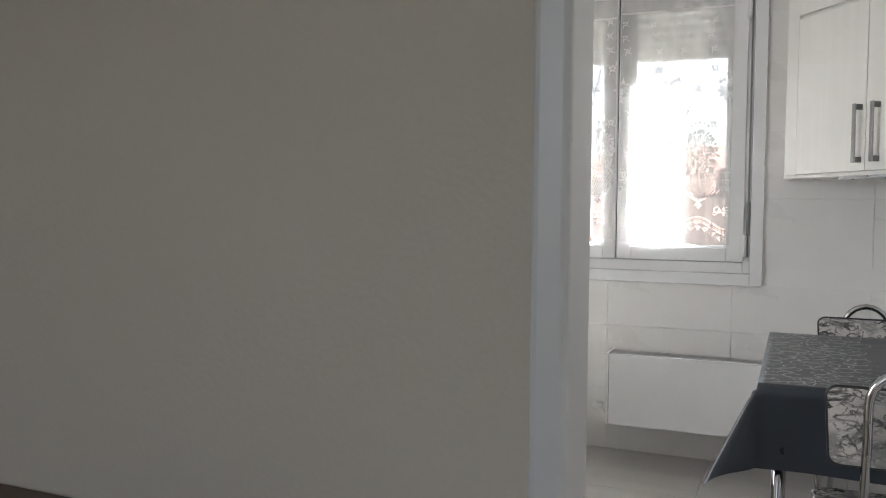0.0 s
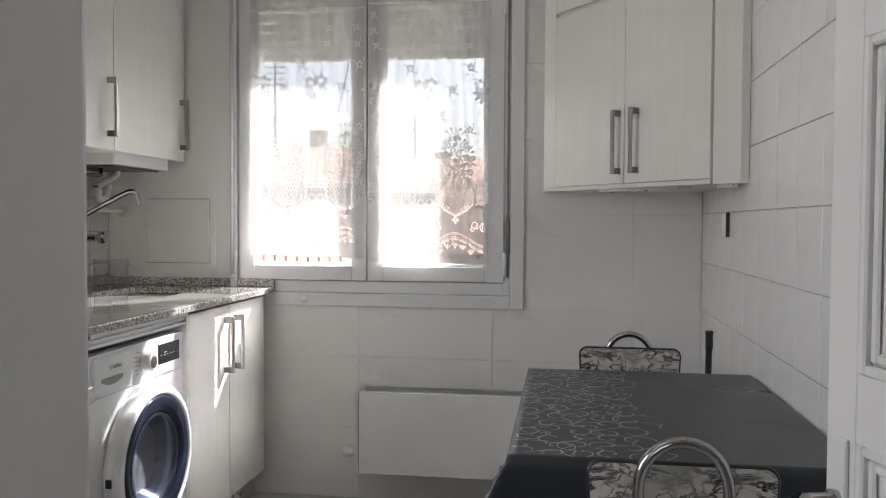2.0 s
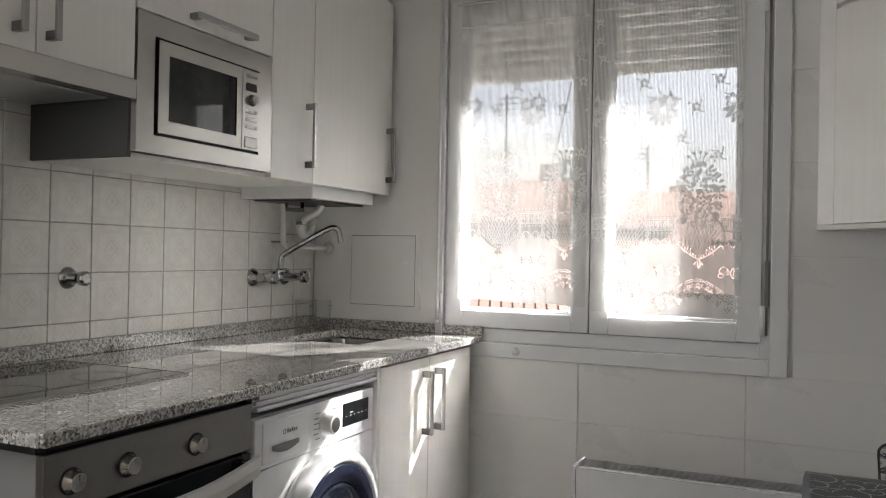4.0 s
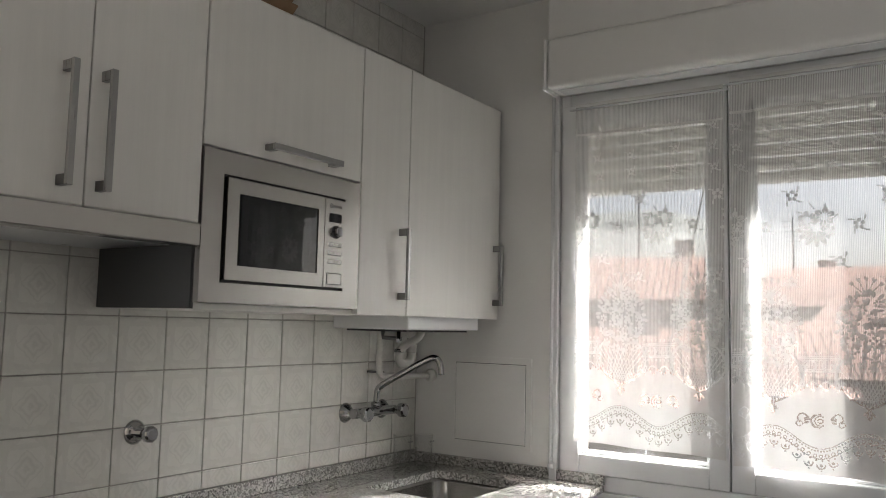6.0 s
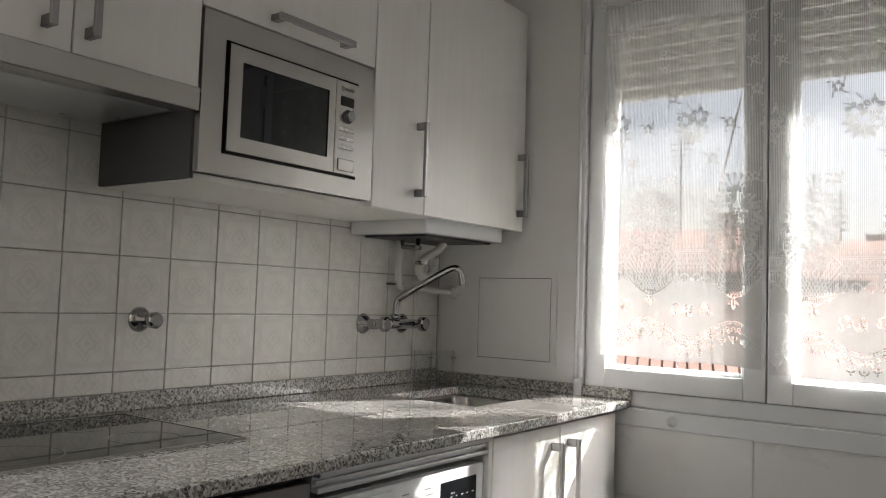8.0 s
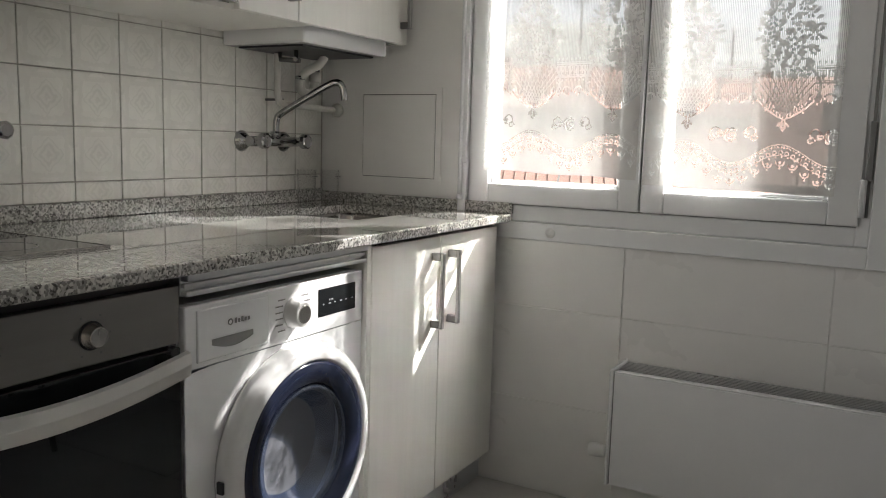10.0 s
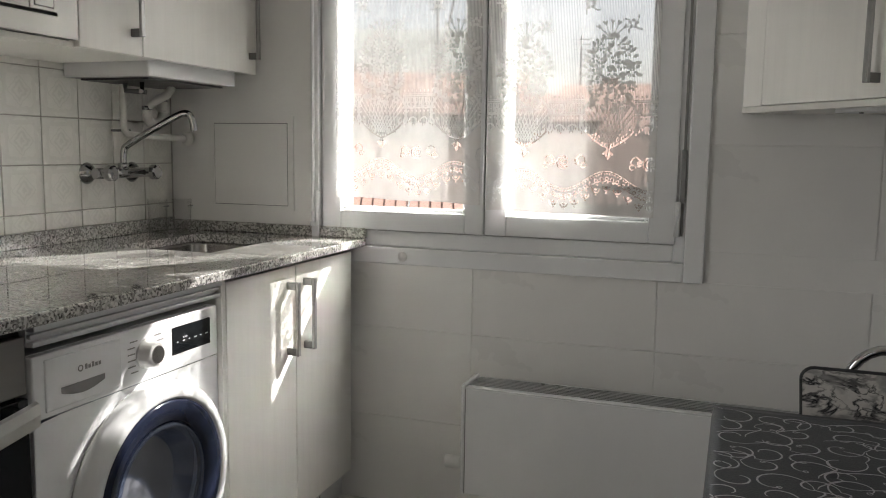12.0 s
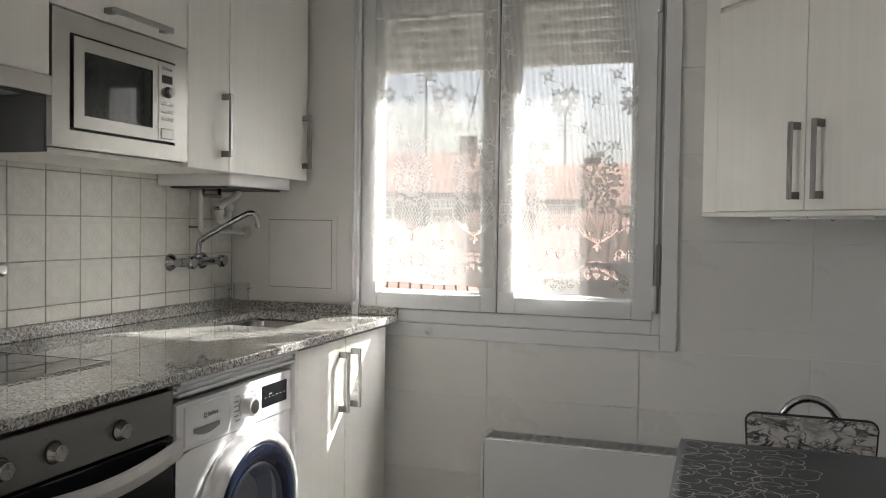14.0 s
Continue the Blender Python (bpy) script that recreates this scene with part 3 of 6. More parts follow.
fixed("trim_boxing", box(0.62, 2.005, -0.105, 0.003, 2.5175, 2.718, 0.004), PAINT, "plain painted boxing between shutter box and ceiling", "trim")

# -- lace curtains: filet net, worked cell by cell
CELL = 0.0023


class Chart:
    """A chart of worked cells on a net, painted with simple strokes in metres."""

    def __init__(self, w, h):
        self.nx, self.nz = round(w / CELL), round(h / CELL)
        self.cells = np.zeros((self.nz, self.nx), bool)
        self.px, self.pz = np.meshgrid((np.arange(self.nx) + 0.5) * CELL, (np.arange(self.nz) + 0.5) * CELL)

    def near(self, x, z, r):
        i0, i1 = max(0, int((x - r) / CELL)), min(self.nx, int((x + r) / CELL) + 2)
        j0, j1 = max(0, int((z - r) / CELL)), min(self.nz, int((z + r) / CELL) + 2)
        return (slice(j0, j1), slice(i0, i1)) if i1 > i0 and j1 > j0 else None

    def petal(self, x, z, a, r0, r1, w, vein=False):
        """An almond along the angle a, from r0 to r1 off the middle; a vein is left open along it."""
        s = self.near(x, z, r1 + w)
        if s:
            dx, dz = self.px[s] - x, self.pz[s] - z
            u, v = dx * math.cos(a) + dz * math.sin(a), -dx * math.sin(a) + dz * math.cos(a)
            inside = ((u - (r0 + r1) / 2) / ((r1 - r0) / 2)) ** 2 + (v / w) ** 2 < 1
            if vein:
                inside &= ~((abs(v) < 0.0013) & (u < r0 + 0.6 * (r1 - r0)))
            self.cells[s] |= inside

    def stroke(self, pts, w, worked=True):
        for (x0, z0), (x1, z1) in zip(pts, pts[1:]):
            s = self.near((x0 + x1) / 2, (z0 + z1) / 2, math.hypot(x1 - x0, z1 - z0) / 2 + w)
            if s:
                dx, dz = x1 - x0, z1 - z0
                q = np.clip(((self.px[s] - x0) * dx + (self.pz[s] - z0) * dz) / (dx * dx + dz * dz + 1e-12), 0, 1)
                hit = np.hypot(self.px[s] - x0 - q * dx, self.pz[s] - z0 - q * dz) < w / 2
                if worked:
                    self.cells[s] |= hit
                else:
                    self.cells[s] &= ~hit

    def curl(self, x, z, r, w, a0=0.0, a1=2 * math.pi, shrink=0.0, squash=1.0):
        n = 16
        self.stroke([(x + r * (1 - shrink * k / n) * math.cos(a0 + (a1 - a0) * k / n), z + squash * r * (1 - shrink * k / n) * math.sin(a0 + (a1 - a0) * k / n)) for k in range(n + 1)], w)

    def flower(self, x, z, r, n=5, turn=0.3):
        """Separate petals round an open eye."""
        for k in range(n):
            self.petal(x, z, turn + 2 * math.pi * k / n, r * 0.30, r, r * (0.34 if n < 6 else 0.27), r > 0.02)

    def sprig(self, x, z, r):
        self.flower(x, z, r * 0.82)
        for a in (0.7, 2.4, 4.0, 5.4):
            self.stroke([(x + r * 0.9 * math.cos(a), z + r * 0.9 * math.sin(a)), (x + r * 1.35 * math.cos(a + 0.2), z + r * 1.35 * math.sin(a + 0.2))], 0.0036)
            self.petal(x + r * 1.35 * math.cos(a + 0.2), z + r * 1.35 * math.sin(a + 0.2), a + 0.9, -0.2 * r, 0.35 * r, 0.12 * r)

    def posy(self, x, z, r):
        """Three blossoms over a spray of veined leaves."""
        for dx, dz, k in ((-0.40, 0.30, 0.46), (0.36, 0.42, 0.50), (0.52, -0.30, 0.36)):
            self.flower(x + dx * r, z + dz * r, k * r, 6, dx)
        for a in (3.25, 3.75, 4.25, 4.75, 5.2):
            self.petal(x - 0.02 * r, z - 0.12 * r, a, 0.16 * r, 0.95 * r, 0.13 * r, True)
        for a in (1.0, 1.7, 2.4, 0.2):
            self.stroke([(x + 0.75 * r * math.cos(a), z + 0.2 * r + 0.65 * r * math.sin(a)), (x + 1.05 * r * math.cos(a + 0.15), z + 0.2 * r + 0.95 * r * math.sin(a + 0.15))], 0.0036)

    def bouquet(self, x, z, w, h, rng):
        """An egg-shaped heap of blossoms and leaves with open gaps between them, and sprays at its top."""
        rows = 11
        for i in range(rows):
            t = i / (rows - 1)
            half = w * 0.5 * math.sqrt(max(0.02, 1 - abs(2 * t - 0.72) ** 2.2 / 1.7))
            n = max(1, round(half * 2 / 0.031))
            for j in range(n):
                fx = x + (j - (n - 1) / 2) * 0.031 + rng.uniform(-0.004, 0.004)
                fz = z + t * h + rng.uniform(-0.004, 0.004)
                if (i + j) % 2:
                    self.flower(fx, fz, rng.uniform(0.013, 0.0175), 6, rng.random() * 3)
                else:
                    a = rng.uniform(0, 6.28)
                    for q in (-0.9, 0.0, 0.9):
                        self.petal(fx, fz, a + q, -0.002, 0.019, 0.0048)
        for k in range(20):
            a = math.pi * (k + 0.5) / 20
            bx, bz = x + 0.50 * w * math.cos(a), z + 0.45 * h + 0.55 * h * math.sin(a)
            lean = a + rng.uniform(-0.5, 0.5)
            self.petal(bx, bz, lean, 0.0, rng.uniform(0.014, 0.024), 0.0052)
        for a in (0.8, 1.2, 1.57, 1.95, 2.35):
            top = (x + 0.055 * math.cos(a), z + h + 0.05 * math.sin(a))
            self.stroke([(x, z + h), top], 0.0034)
            self.petal(*top, a + 0.5, -0.006, 0.010, 0.004)
            self.petal(*top, a - 0.7, -0.004, 0.009, 0.004)


def lace_curtain(x0, x1, z0, z1, first, seed, hem_slope):
    rng = random.Random(seed)
    c = thing("lace_curtain", ((x0 + x1) / 2, -0.026, z0), "sheer white lace net curtain with floral motifs, hung on the sash", "curtain", "lace curtains on the sashes")
    w, h = x1 - x0, z1 - z0
    yb, per = -0.026, 0.265
    upper, lower = Chart(w, h), Chart(w, h)
    for k in range(-3, 4):
        cx = first - x0 + k * per
        mid = cx + per / 2
        upper.bouquet(cx, 0.33, 0.15, 0.20, rng)
        upper.posy(cx - per * 0.5, 0.745, 0.062)
        for dx, dz, r in ((-0.20, 0.84, 0.022), (0.065, 0.84, 0.022), (-0.015, 0.745, 0.021), (-0.068, 0.635, 0.021), (0.062, 0.575, 0.019)):
            upper.sprig(cx + dx, dz, r)
        for dz in (0.935, 1.0, 1.07):
            for dx in (-0.09, 0.05):
                upper.sprig(cx + dx + rng.uniform(-0.02, 0.02), dz + rng.uniform(-0.01, 0.01), 0.015)
        # urn under the blossoms: an open lattice between scrolled sides, ending in a point
        for s in (-1, 1):
            for n in range(9):
                xo = (n - 4) * 0.0165
                lower.stroke([(cx + xo - s * 0.03, 0.335), (cx + xo * 0.45 + s * 0.02, 0.225)], 0.003)
            side = [(cx + s * (0.088 * math.sin(math.pi * min(1, 0.18 + 0.82 * q / 12)) ** 0.8), 0.352 - 0.148 * q / 12) for q in range(13)]
            upper.stroke(side, 0.0075)
            lower.stroke(side, 0.0055)
            upper.curl(cx + s * 0.104, 0.320, 0.022, 0.0055, math.pi / 2 - s * 0.6, math.pi / 2 - s * 5.4, 0.6)
            upper.curl(cx + s * 0.072, 0.268, 0.021, 0.0055, math.pi / 2 - s * 0.2, math.pi / 2 - s * 5.6, 0.6)
            upper.curl(cx + s * 0.110, 0.262, 0.019, 0.005, -math.pi / 2 + s * 0.6, -math.pi / 2 + s * 5.4, 0.55)
            upper.curl(cx + s * 0.030, 0.236, 0.016, 0.005, math.pi / 2, math.pi / 2 - s * 5.0, 0.55)
            # rose between two scrolls
            for r, q in ((0.008, 0.0), (0.017, 1.1), (0.026, 2.2)):
                lower.curl(mid, 0.160, r, 0.0042, q * s, q * s + s * 2.6, 0.15, 0.85)
            lower.curl(mid + s * 0.046, 0.168, 0.017, 0.0045, math.pi / 2 - s * 2.4, math.pi / 2 + s * 2.6, 0.5)
            lower.curl(mid + s * 0.058, 0.150, 0.010, 0.004, 0.0, 5.6, 0.4)
            for a in (0.4, 0.9, -0.4):
                lower.petal(mid + s * 0.026, 0.160, a if s > 0 else math.pi - a, 0.004, 0.020, 0.0035)
        lower.petal(cx, 0.205, -math.pi / 2, 0.0, 0.034, 0.008, True)
        for s in (-1, 1):
            lower.petal(cx, 0.200, -math.pi / 2 + s * 0.8, 0.004, 0.022, 0.004)
        # fret band between the urns, with a beaded row above and below
        for dz in (0.306, 0.312, 0.345, 0.351):
            upper.stroke([(mid - 0.058, dz), (mid + 0.058, dz)], 0.0026)
        for g in range(8):
            gx = mid - 0.056 + g * 0.0145
            upper.stroke([(gx, 0.317), (gx, 0.339), (gx + 0.009, 0.339), (gx + 0.009, 0.324), (gx + 0.0045, 0.324)], 0.0028)
            upper.petal(gx + 0.004, 0.361, math.pi / 2, -0.004, 0.004, 0.0026)
            upper.petal(gx + 0.004, 0.296, math.pi / 2, -0.004, 0.004, 0.0026)
        # scallop: two beaded lines, rings and hanging loops, highest under the urn
        wave = [(cx + per * (t / 32 - 0.5), 0.094 + 0.028 * math.cos(2 * math.pi * (t / 32 - 0.5))) for t in range(33)]
        for t in range(0, 32):
            x, z = wave[t]
            lower.petal(x, z + 0.006, 0.0, -0.0028, 0.0028, 0.0028)
            if t % 2 == 0:
                lower.curl(x, z - 0.009, 0.0048, 0.0028)
                lower.petal(x + 0.004, z - 0.021, 0.0, -0.003, 0.003, 0.003)
            if t % 4 == 0:
                lower.curl(x, z - 0.034, 0.0115, 0.0042, math.pi, 2 * math.pi)
                lower.petal(x, z - 0.036, 0.0, -0.0045, 0.0045, 0.0045)
                lower.petal(x, z - 0.052, 0.0, -0.003, 0.003, 0.003)
        lower.stroke([(x, z + 0.013) for x, z in wave], 0.0028)
        lower.stroke([(x, z - 0.016) for x, z in wave], 0.0026)
    # kinds of cell: 0 open net, 1 worked, 2 close weave, 3 openwork in the close weave
    zz = upper.pz
    away = abs((upper.px - first + x0) / per - np.round((upper.px - first + x0) / per)) * per
    edge = 0.195 + 0.062 * np.clip(away / 0.06, 0, 1) ** 0.6 + 0.007 * np.cos(2 * np.pi * away / 0.033)
    close = zz < edge
    rim = (zz > edge - 0.0035) & (zz < edge + 0.0035)
    kind = np.where(close, 2, 0)
    kind[upper.cells & ~close] = 1
    kind[lower.cells & close] = 3
    kind[lower.cells & ~close] = 1
    kind[rim] = np.where((np.floor(upper.px[rim] / 0.0046) % 2) > 0, 3, 2)
    kind[(zz < 0.014)] = 2
    kind[(zz > h - 0.012) | (abs(zz - (h - 0.115)) < 0.004)] = 2
    nx, nz = upper.nx, upper.nz
    ii, jj = np.meshgrid(np.arange(nx + 1), np.arange(nz + 1))
    X = x0 + ii * (w / nx)
    lo = z0 + hem_slope * (X - x0) + 0.002 * np.sin(25 * X)
    Z = lo + (z1 - lo) * jj / nz
    Y = yb + 0.0035 * np.sin(31 * X + 1.3 * seed) * (1.15 - 0.4 * (Z - z0) / h) + 0.0015 * np.sin(83 * X + 4 * Z)
    Y += 0.003 * np.exp(-((Z - (z1 - 0.11)) / 0.02) ** 2) * np.sin(60 * X)
    verts = np.stack([X, Y, Z], -1).reshape(-1, 3) - np.array(ROOTS[c])
    for number, (name, material, label) in enumerate((("net", NET, "open striped net"), ("lace_motif", LACE, "worked lace flowers"), ("weave", WEAVE, "close woven lower border"), ("openwork", OPENWORK, "openwork scallops in the border"))):
        j, i = np.nonzero(kind == number)
        a = j * (nx + 1) + i
        faces = np.stack([a, a + 1, a + nx + 2, a + nx + 1], -1)
        used, back = np.unique(faces, return_inverse=True)
        me = bpy.data.meshes.new(name)
        me.from_pydata(verts[used].tolist(), [], back.reshape(-1, 4).tolist())
        me.materials.append(material)
        me.shade_smooth()
        ob = new(name, me)
        ob.parent = c
        ROOTS[ob] = ROOTS[c]
        tagged(ob, label, kind="stuff")
    rod = tube([(x0 - 0.02, yb - 0.002, z1 - 0.02), (x1 + 0.02, yb - 0.002, z1 - 0.02)], 0.004, 10)
    part("rod", rod, PVC, c, "thin white curtain rod")
    return c


lace_curtain(0.696, 1.218, 1.086, 2.285, 0.868, 3, -0.022)
lace_curtain(1.240, 1.768, 1.060, 2.30, 1.625, 8, -0.012)

cc = thing("cable_conduit", (0.606, -0.024, 0.98), "thin white vertical conduit beside the window", "conduit")
part("conduit", tube([(0.606, -0.024, 0.992), (0.606, -0.024, 2.322)], 0.0065, 12), PVC, cc)
part("plug", turned([(0.0, 0), (0.010, 0), (0.011, 0.006), (0.009, 0.018), (0.0, 0.018)], "z", (0.606, -0.024, 0.979), 14), PVC, cc)
hook = thing("wall_hook", (0.95, -0.016, 0.885), "small round white adhesive hook on the window trim", "hook")
part("disc", turned([(0.0, 0), (0.017, 0), (0.016, -0.003), (0.006, -0.005), (0.005, -0.012), (0.0, -0.012)], "y", (0.945, -0.0222, 0.888), 20), WHITEPLAST, hook)

# access panel in the window wall
pan = thing("access_panel", (0.34, 0, 1.19), "flush white painted access panel in the wall", "panel")
part("panel_frame", quad_box(quad_box(quad_box(quad_box(bmesh.new(), 0.165, 0.186, -0.004, 0.003, 1.025, 1.36), 0.494, 0.516, -0.004, 0.003, 1.025, 1.36), 0.186, 0.494, -0.004, 0.003, 1.025, 1.041), 0.186, 0.494, -0.004, 0.003, 1.337, 1.36), PAINT, pan)
part("panel_door", box(0.1885, 0.4905, -0.005, 0.003, 1.0435, 1.334, 0.0015), PAINT, pan)

# Grey sheet behind the door paints the gap's shade darker.
part("seam", box(0.1862, 0.4938, -0.0012, 0.002, 1.0412, 1.3368), GREYPLAST, pan, "grey sheet that darkens the gap round the panel like shade")

# ---------------------------------------------------------------- worktop, base units
def two_tone(feet, bar, parent, label):
    """A handle as one mesh: darker feet and a paler bar."""
    n = len(feet.faces)
    me = bpy.data.meshes.new("tmp")
    bar.to_mesh(me)
    bar.free()
    feet.from_mesh(me)
    bpy.data.meshes.remove(me)
    feet.faces.ensure_lookup_table()
    for f in feet.faces[n:]:
        f.material_index = 1
    h = part("handle", feet, HANDLE, parent, label)
    h.data.materials.append(HANDLEBAR)
    return h


def handle_v(parent, x, y, z0, z1, label="satin metal bar handle"):
    """Bar handle: two square feet and a flat bar, standing off a door that faces +x."""
    bm = bmesh.new()
    for z in (z0, z1 - 0.022):
        quad_box(bm, x, x + 0.030, y - 0.007, y + 0.007, z, z + 0.022, 0.001)
    return two_tone(bm, box(x + 0.030, x + 0.040, y - 0.0075, y + 0.0075, z0 - 0.001, z1 + 0.001, 0.0015), parent, label)


def worktop():
    t = thing("worktop", (0.4, -1.0, 0.915), "polished speckled grey granite worktop with sink cut-out", "worktop")
    bm = bmesh.new()
    sx0, sx1, sy0, sy1 = 0.20, 0.56, -0.56, -0.14
    for b in ((0.0, sx0, -2.04, -0.001), (sx1, 0.786, -2.04, -0.001), (sx0, sx1, -2.04, sy0), (sx0, sx1, sy1, -0.001)):
        quad_box(bm, *b, 0.915, 0.941)
    bmesh.ops.remove_doubles(bm, verts=bm.verts, dist=1e-5)
    part("slab", bm, GRANITE, t)
    part("upstand", box(0.0, 0.018, -2.04, -0.019, 0.9412, 0.986, 0.002), GRANITE, t)
    part("upstand", box(0.0, 0.802, -0.018, 0.0, 0.9412, 0.978, 0.002), GRANITE, t)
    # rounded front edge
    part("edge_profile", box(0.7862, 0.800, -2.04, -0.001, 0.915, 0.941, 0.004, 3), GRANITE, t)
    return t


worktop()


def sink():
    s = thing("sink", (0.38, -0.35, 0.75), "stainless steel inset sink basin", "sink")
    bm = bmesh.new()
    x0, x1, y0, y1 = 0.20, 0.56, -0.56, -0.14

    def loop(ins, z, r, n=5):
        pts = []
        for cx, cy, a in ((x1 - ins - r, y1 - ins - r, 0), (x0 + ins + r, y1 - ins - r, 90), (x0 + ins + r, y0 + ins + r, 180), (x1 - ins - r, y0 + ins + r, 270)):
            for k in range(n):
                t = radians(a + 90 * k / (n - 1))
                pts.append(bm.verts.new((cx + r * math.cos(t), cy + r * math.sin(t), z)))
        return pts

    loops = [loop(-0.012, 0.9142, 0.05), loop(0.006, 0.9142, 0.05), loop(0.008, 0.905, 0.05), loop(0.022, 0.78, 0.05), loop(0.05, 0.765, 0.05), loop(0.14, 0.762, 0.03)]
    for a, b in zip(loops, loops[1:]):
        for i in range(len(a)):
            f = bm.faces.new((a[i], a[(i + 1) % len(a)], b[(i + 1) % len(a)], b[i]))
            f.smooth = True
    bm.faces.new(loops[-1])
    bmesh.ops.recalc_face_normals(bm, faces=bm.faces)
    part("basin", bm, SINKSTEEL, s)
    part("drain", turned([(0.0, 0), (0.035, 0), (0.04, 0.003), (0.022, 0.005), (0.0, 0.004)], "z", (0.38, -0.35, 0.7625), 24), CHROME, s, "chrome drain")
    return s


sink()


def base_unit():
    c = thing("sink_cabinet", (0.4, -0.41, 0), "white wood-grain base cabinet with two doors", "cabinet")
    bm = bmesh.new()
    quad_box(bm, 0.02, 0.745, -0.80, -0.782, 0.11, 0.9145)
    quad_box(bm, 0.02, 0.745, -0.04, -0.022, 0.11, 0.9145)
    quad_box(bm, 0.02, 0.745, -0.782, -0.04, 0.11, 0.128)
    part("carcass", bm, LAMSIDE, c)
    part("edge_strip", box(0.745, 0.766, -0.802, -0.784, 0.11, 0.9145, 0.001), LAMSIDE, c)
    part("plinth", box(0.69, 0.706, -0.80, -0.004, 0.0, 0.109), ALU, c, "grey plinth board")
    for y0, y1, hy in ((-0.780, -0.425, -0.470), (-0.421, -0.045, -0.372)):
        d = part("door", box(0.746, 0.765, y0, y1, 0.118, 0.900, 0.0015), LAM, c)
        handle_v(d, 0.765, hy, 0.635, 0.855)
    return c


base_unit()


def washing_machine():
    w = thing("washing_machine", (0.45, -1.10, 0), "white front-loading washing machine with navy door ring", "washing machine")
    y0, y1, z0, z1 = -1.398, -0.806, 0.015, 0.845
    x = 0.752
    cy, cz = -1.078, 0.463
    b = bmesh.new()
    quad_box(b, 0.16, 0.285, y0, y1, z0, z1, 0.006, 2)
    part("body", b, WHITEAPP, w)
    for c in ((y0, y0 + 0.02, z0, z1), (y1 - 0.02, y1, z0, z1), (y0 + 0.02, y1 - 0.02, z1 - 0.02, z1), (y0 + 0.02, y1 - 0.02, z0, z0 + 0.02)):
        part("casing_panel", box(0.2855, x - 0.021, *c), WHITEAPP, w)
    # front sheet below the fascia, with a round port
    f = bmesh.new()
    n = 48
    zt = 0.7145
    inner, mid, outer = [], [], []
    for i in range(n):
        a = 2 * math.pi * i / n
        c, s = math.cos(a), math.sin(a)
        inner.append(f.verts.new((x - 0.03, cy + 0.195 * c, cz + 0.195 * s)))
        mid.append(f.verts.new((x, cy + 0.205 * c, cz + 0.205 * s)))
        k = min(((y1 if c > 0 else y0) - cy) / c if abs(c) > 1e-6 else 9, ((zt if s > 0 else z0) - cz) / s if abs(s) > 1e-6 else 9)
        outer.append(f.verts.new((x, cy + k * c, cz + k * s)))
    for i in range(n):
        j = (i + 1) % n
        f.faces.new((inner[i], inner[j], mid[j], mid[i]))
        f.faces.new((mid[i], mid[j], outer[j], outer[i]))
    for yy, zz in ((y0, z0), (y0, zt), (y1, z0), (y1, zt)):
        v = f.verts.new((x, yy, zz))
        near = sorted(outer, key=lambda o: (o.co - v.co).length)[:2]
        if all((o.co - v.co).length > 1e-4 for o in near):
            f.faces.new((v, near[0], near[1]))
    bmesh.ops.recalc_face_normals(f, faces=f.faces)
    part("front_panel", f, WHITEAPP, w)
    fas = part("fascia", box(x - 0.02, x + 0.003, y0, y1, 0.716, z1, 0.004, 3), WHITEAPP, w, "white control fascia")
    dr = part("detergent_drawer", box(x + 0.0005, x + 0.007, y0 + 0.028, y0 + 0.235, 0.728, 0.834, 0.003, 2), WHITEAPP, fas, "white detergent drawer front")
    # Flat grey face paints the recess's shade; the front itself is not hollow.
    pull = bmesh.new()
    pts = [(y0 + 0.065 + 0.12 * k / 12, 0.762 - 0.012 * math.sin(math.pi * k / 12)) for k in range(13)]
    pull_top = [pull.verts.new((x + 0.0076, p[0], 0.770)) for p in pts]
    pull_low = [pull.verts.new((x + 0.0076, p[0], p[1] - 0.004)) for p in pts]
    for k in range(12):
        pull.faces.new((pull_top[k], pull_top[k + 1], pull_low[k + 1], pull_low[k]))
    bmesh.ops.recalc_face_normals(pull, faces=pull.faces)
    part("pull", pull, GREYPLAST, fas, "flat grey patch for the shaded recess of the drawer pull")
    # plain mark in place of the maker's name
    mk = bmesh.new()
    turned([(0.0045, 0), (0.007, 0), (0.007, 0.0006), (0.0045, 0.0006), (0.0045, 0)], "x", (x + 0.0072, y0 + 0.118, 0.797), 16, mk)
    for i in range(5):
        quad_box(mk, x + 0.0072, x + 0.0078, y0 + 0.130 + i * 0.0095, y0 + 0.1365 + i * 0.0095, 0.792, 0.803 if i in (0, 2) else 0.800)
    part("mark", mk, GREYPLAST, fas, "small grey maker's mark")
    kn = turned([(0.0, 0.0), (0.034, 0.0), (0.034, 0.006), (0.031, 0.008), (0.029, 0.030), (0.026, 0.033), (0.0, 0.033)], "x", (x + 0.003, -1.078, 0.781), 36)
    knob = part("programme_knob", kn, WHITEPLAST, fas, "white rotary knob with steel cap")
    part("knob_cap", turned([(0.0, 0), (0.021, 0), (0.020, 0.002), (0.0, 0.0025)], "x", (x + 0.0361, -1.078, 0.781), 30), STEEL, fas, "steel knob cap")
    tx = bmesh.new()
    for s in (-1, 1):
        for i in range(6):
            yy = -1.078 + s * (0.048 if i in (1, 2, 3, 4) else 0.04)
            zz = 0.816 - i * 0.014
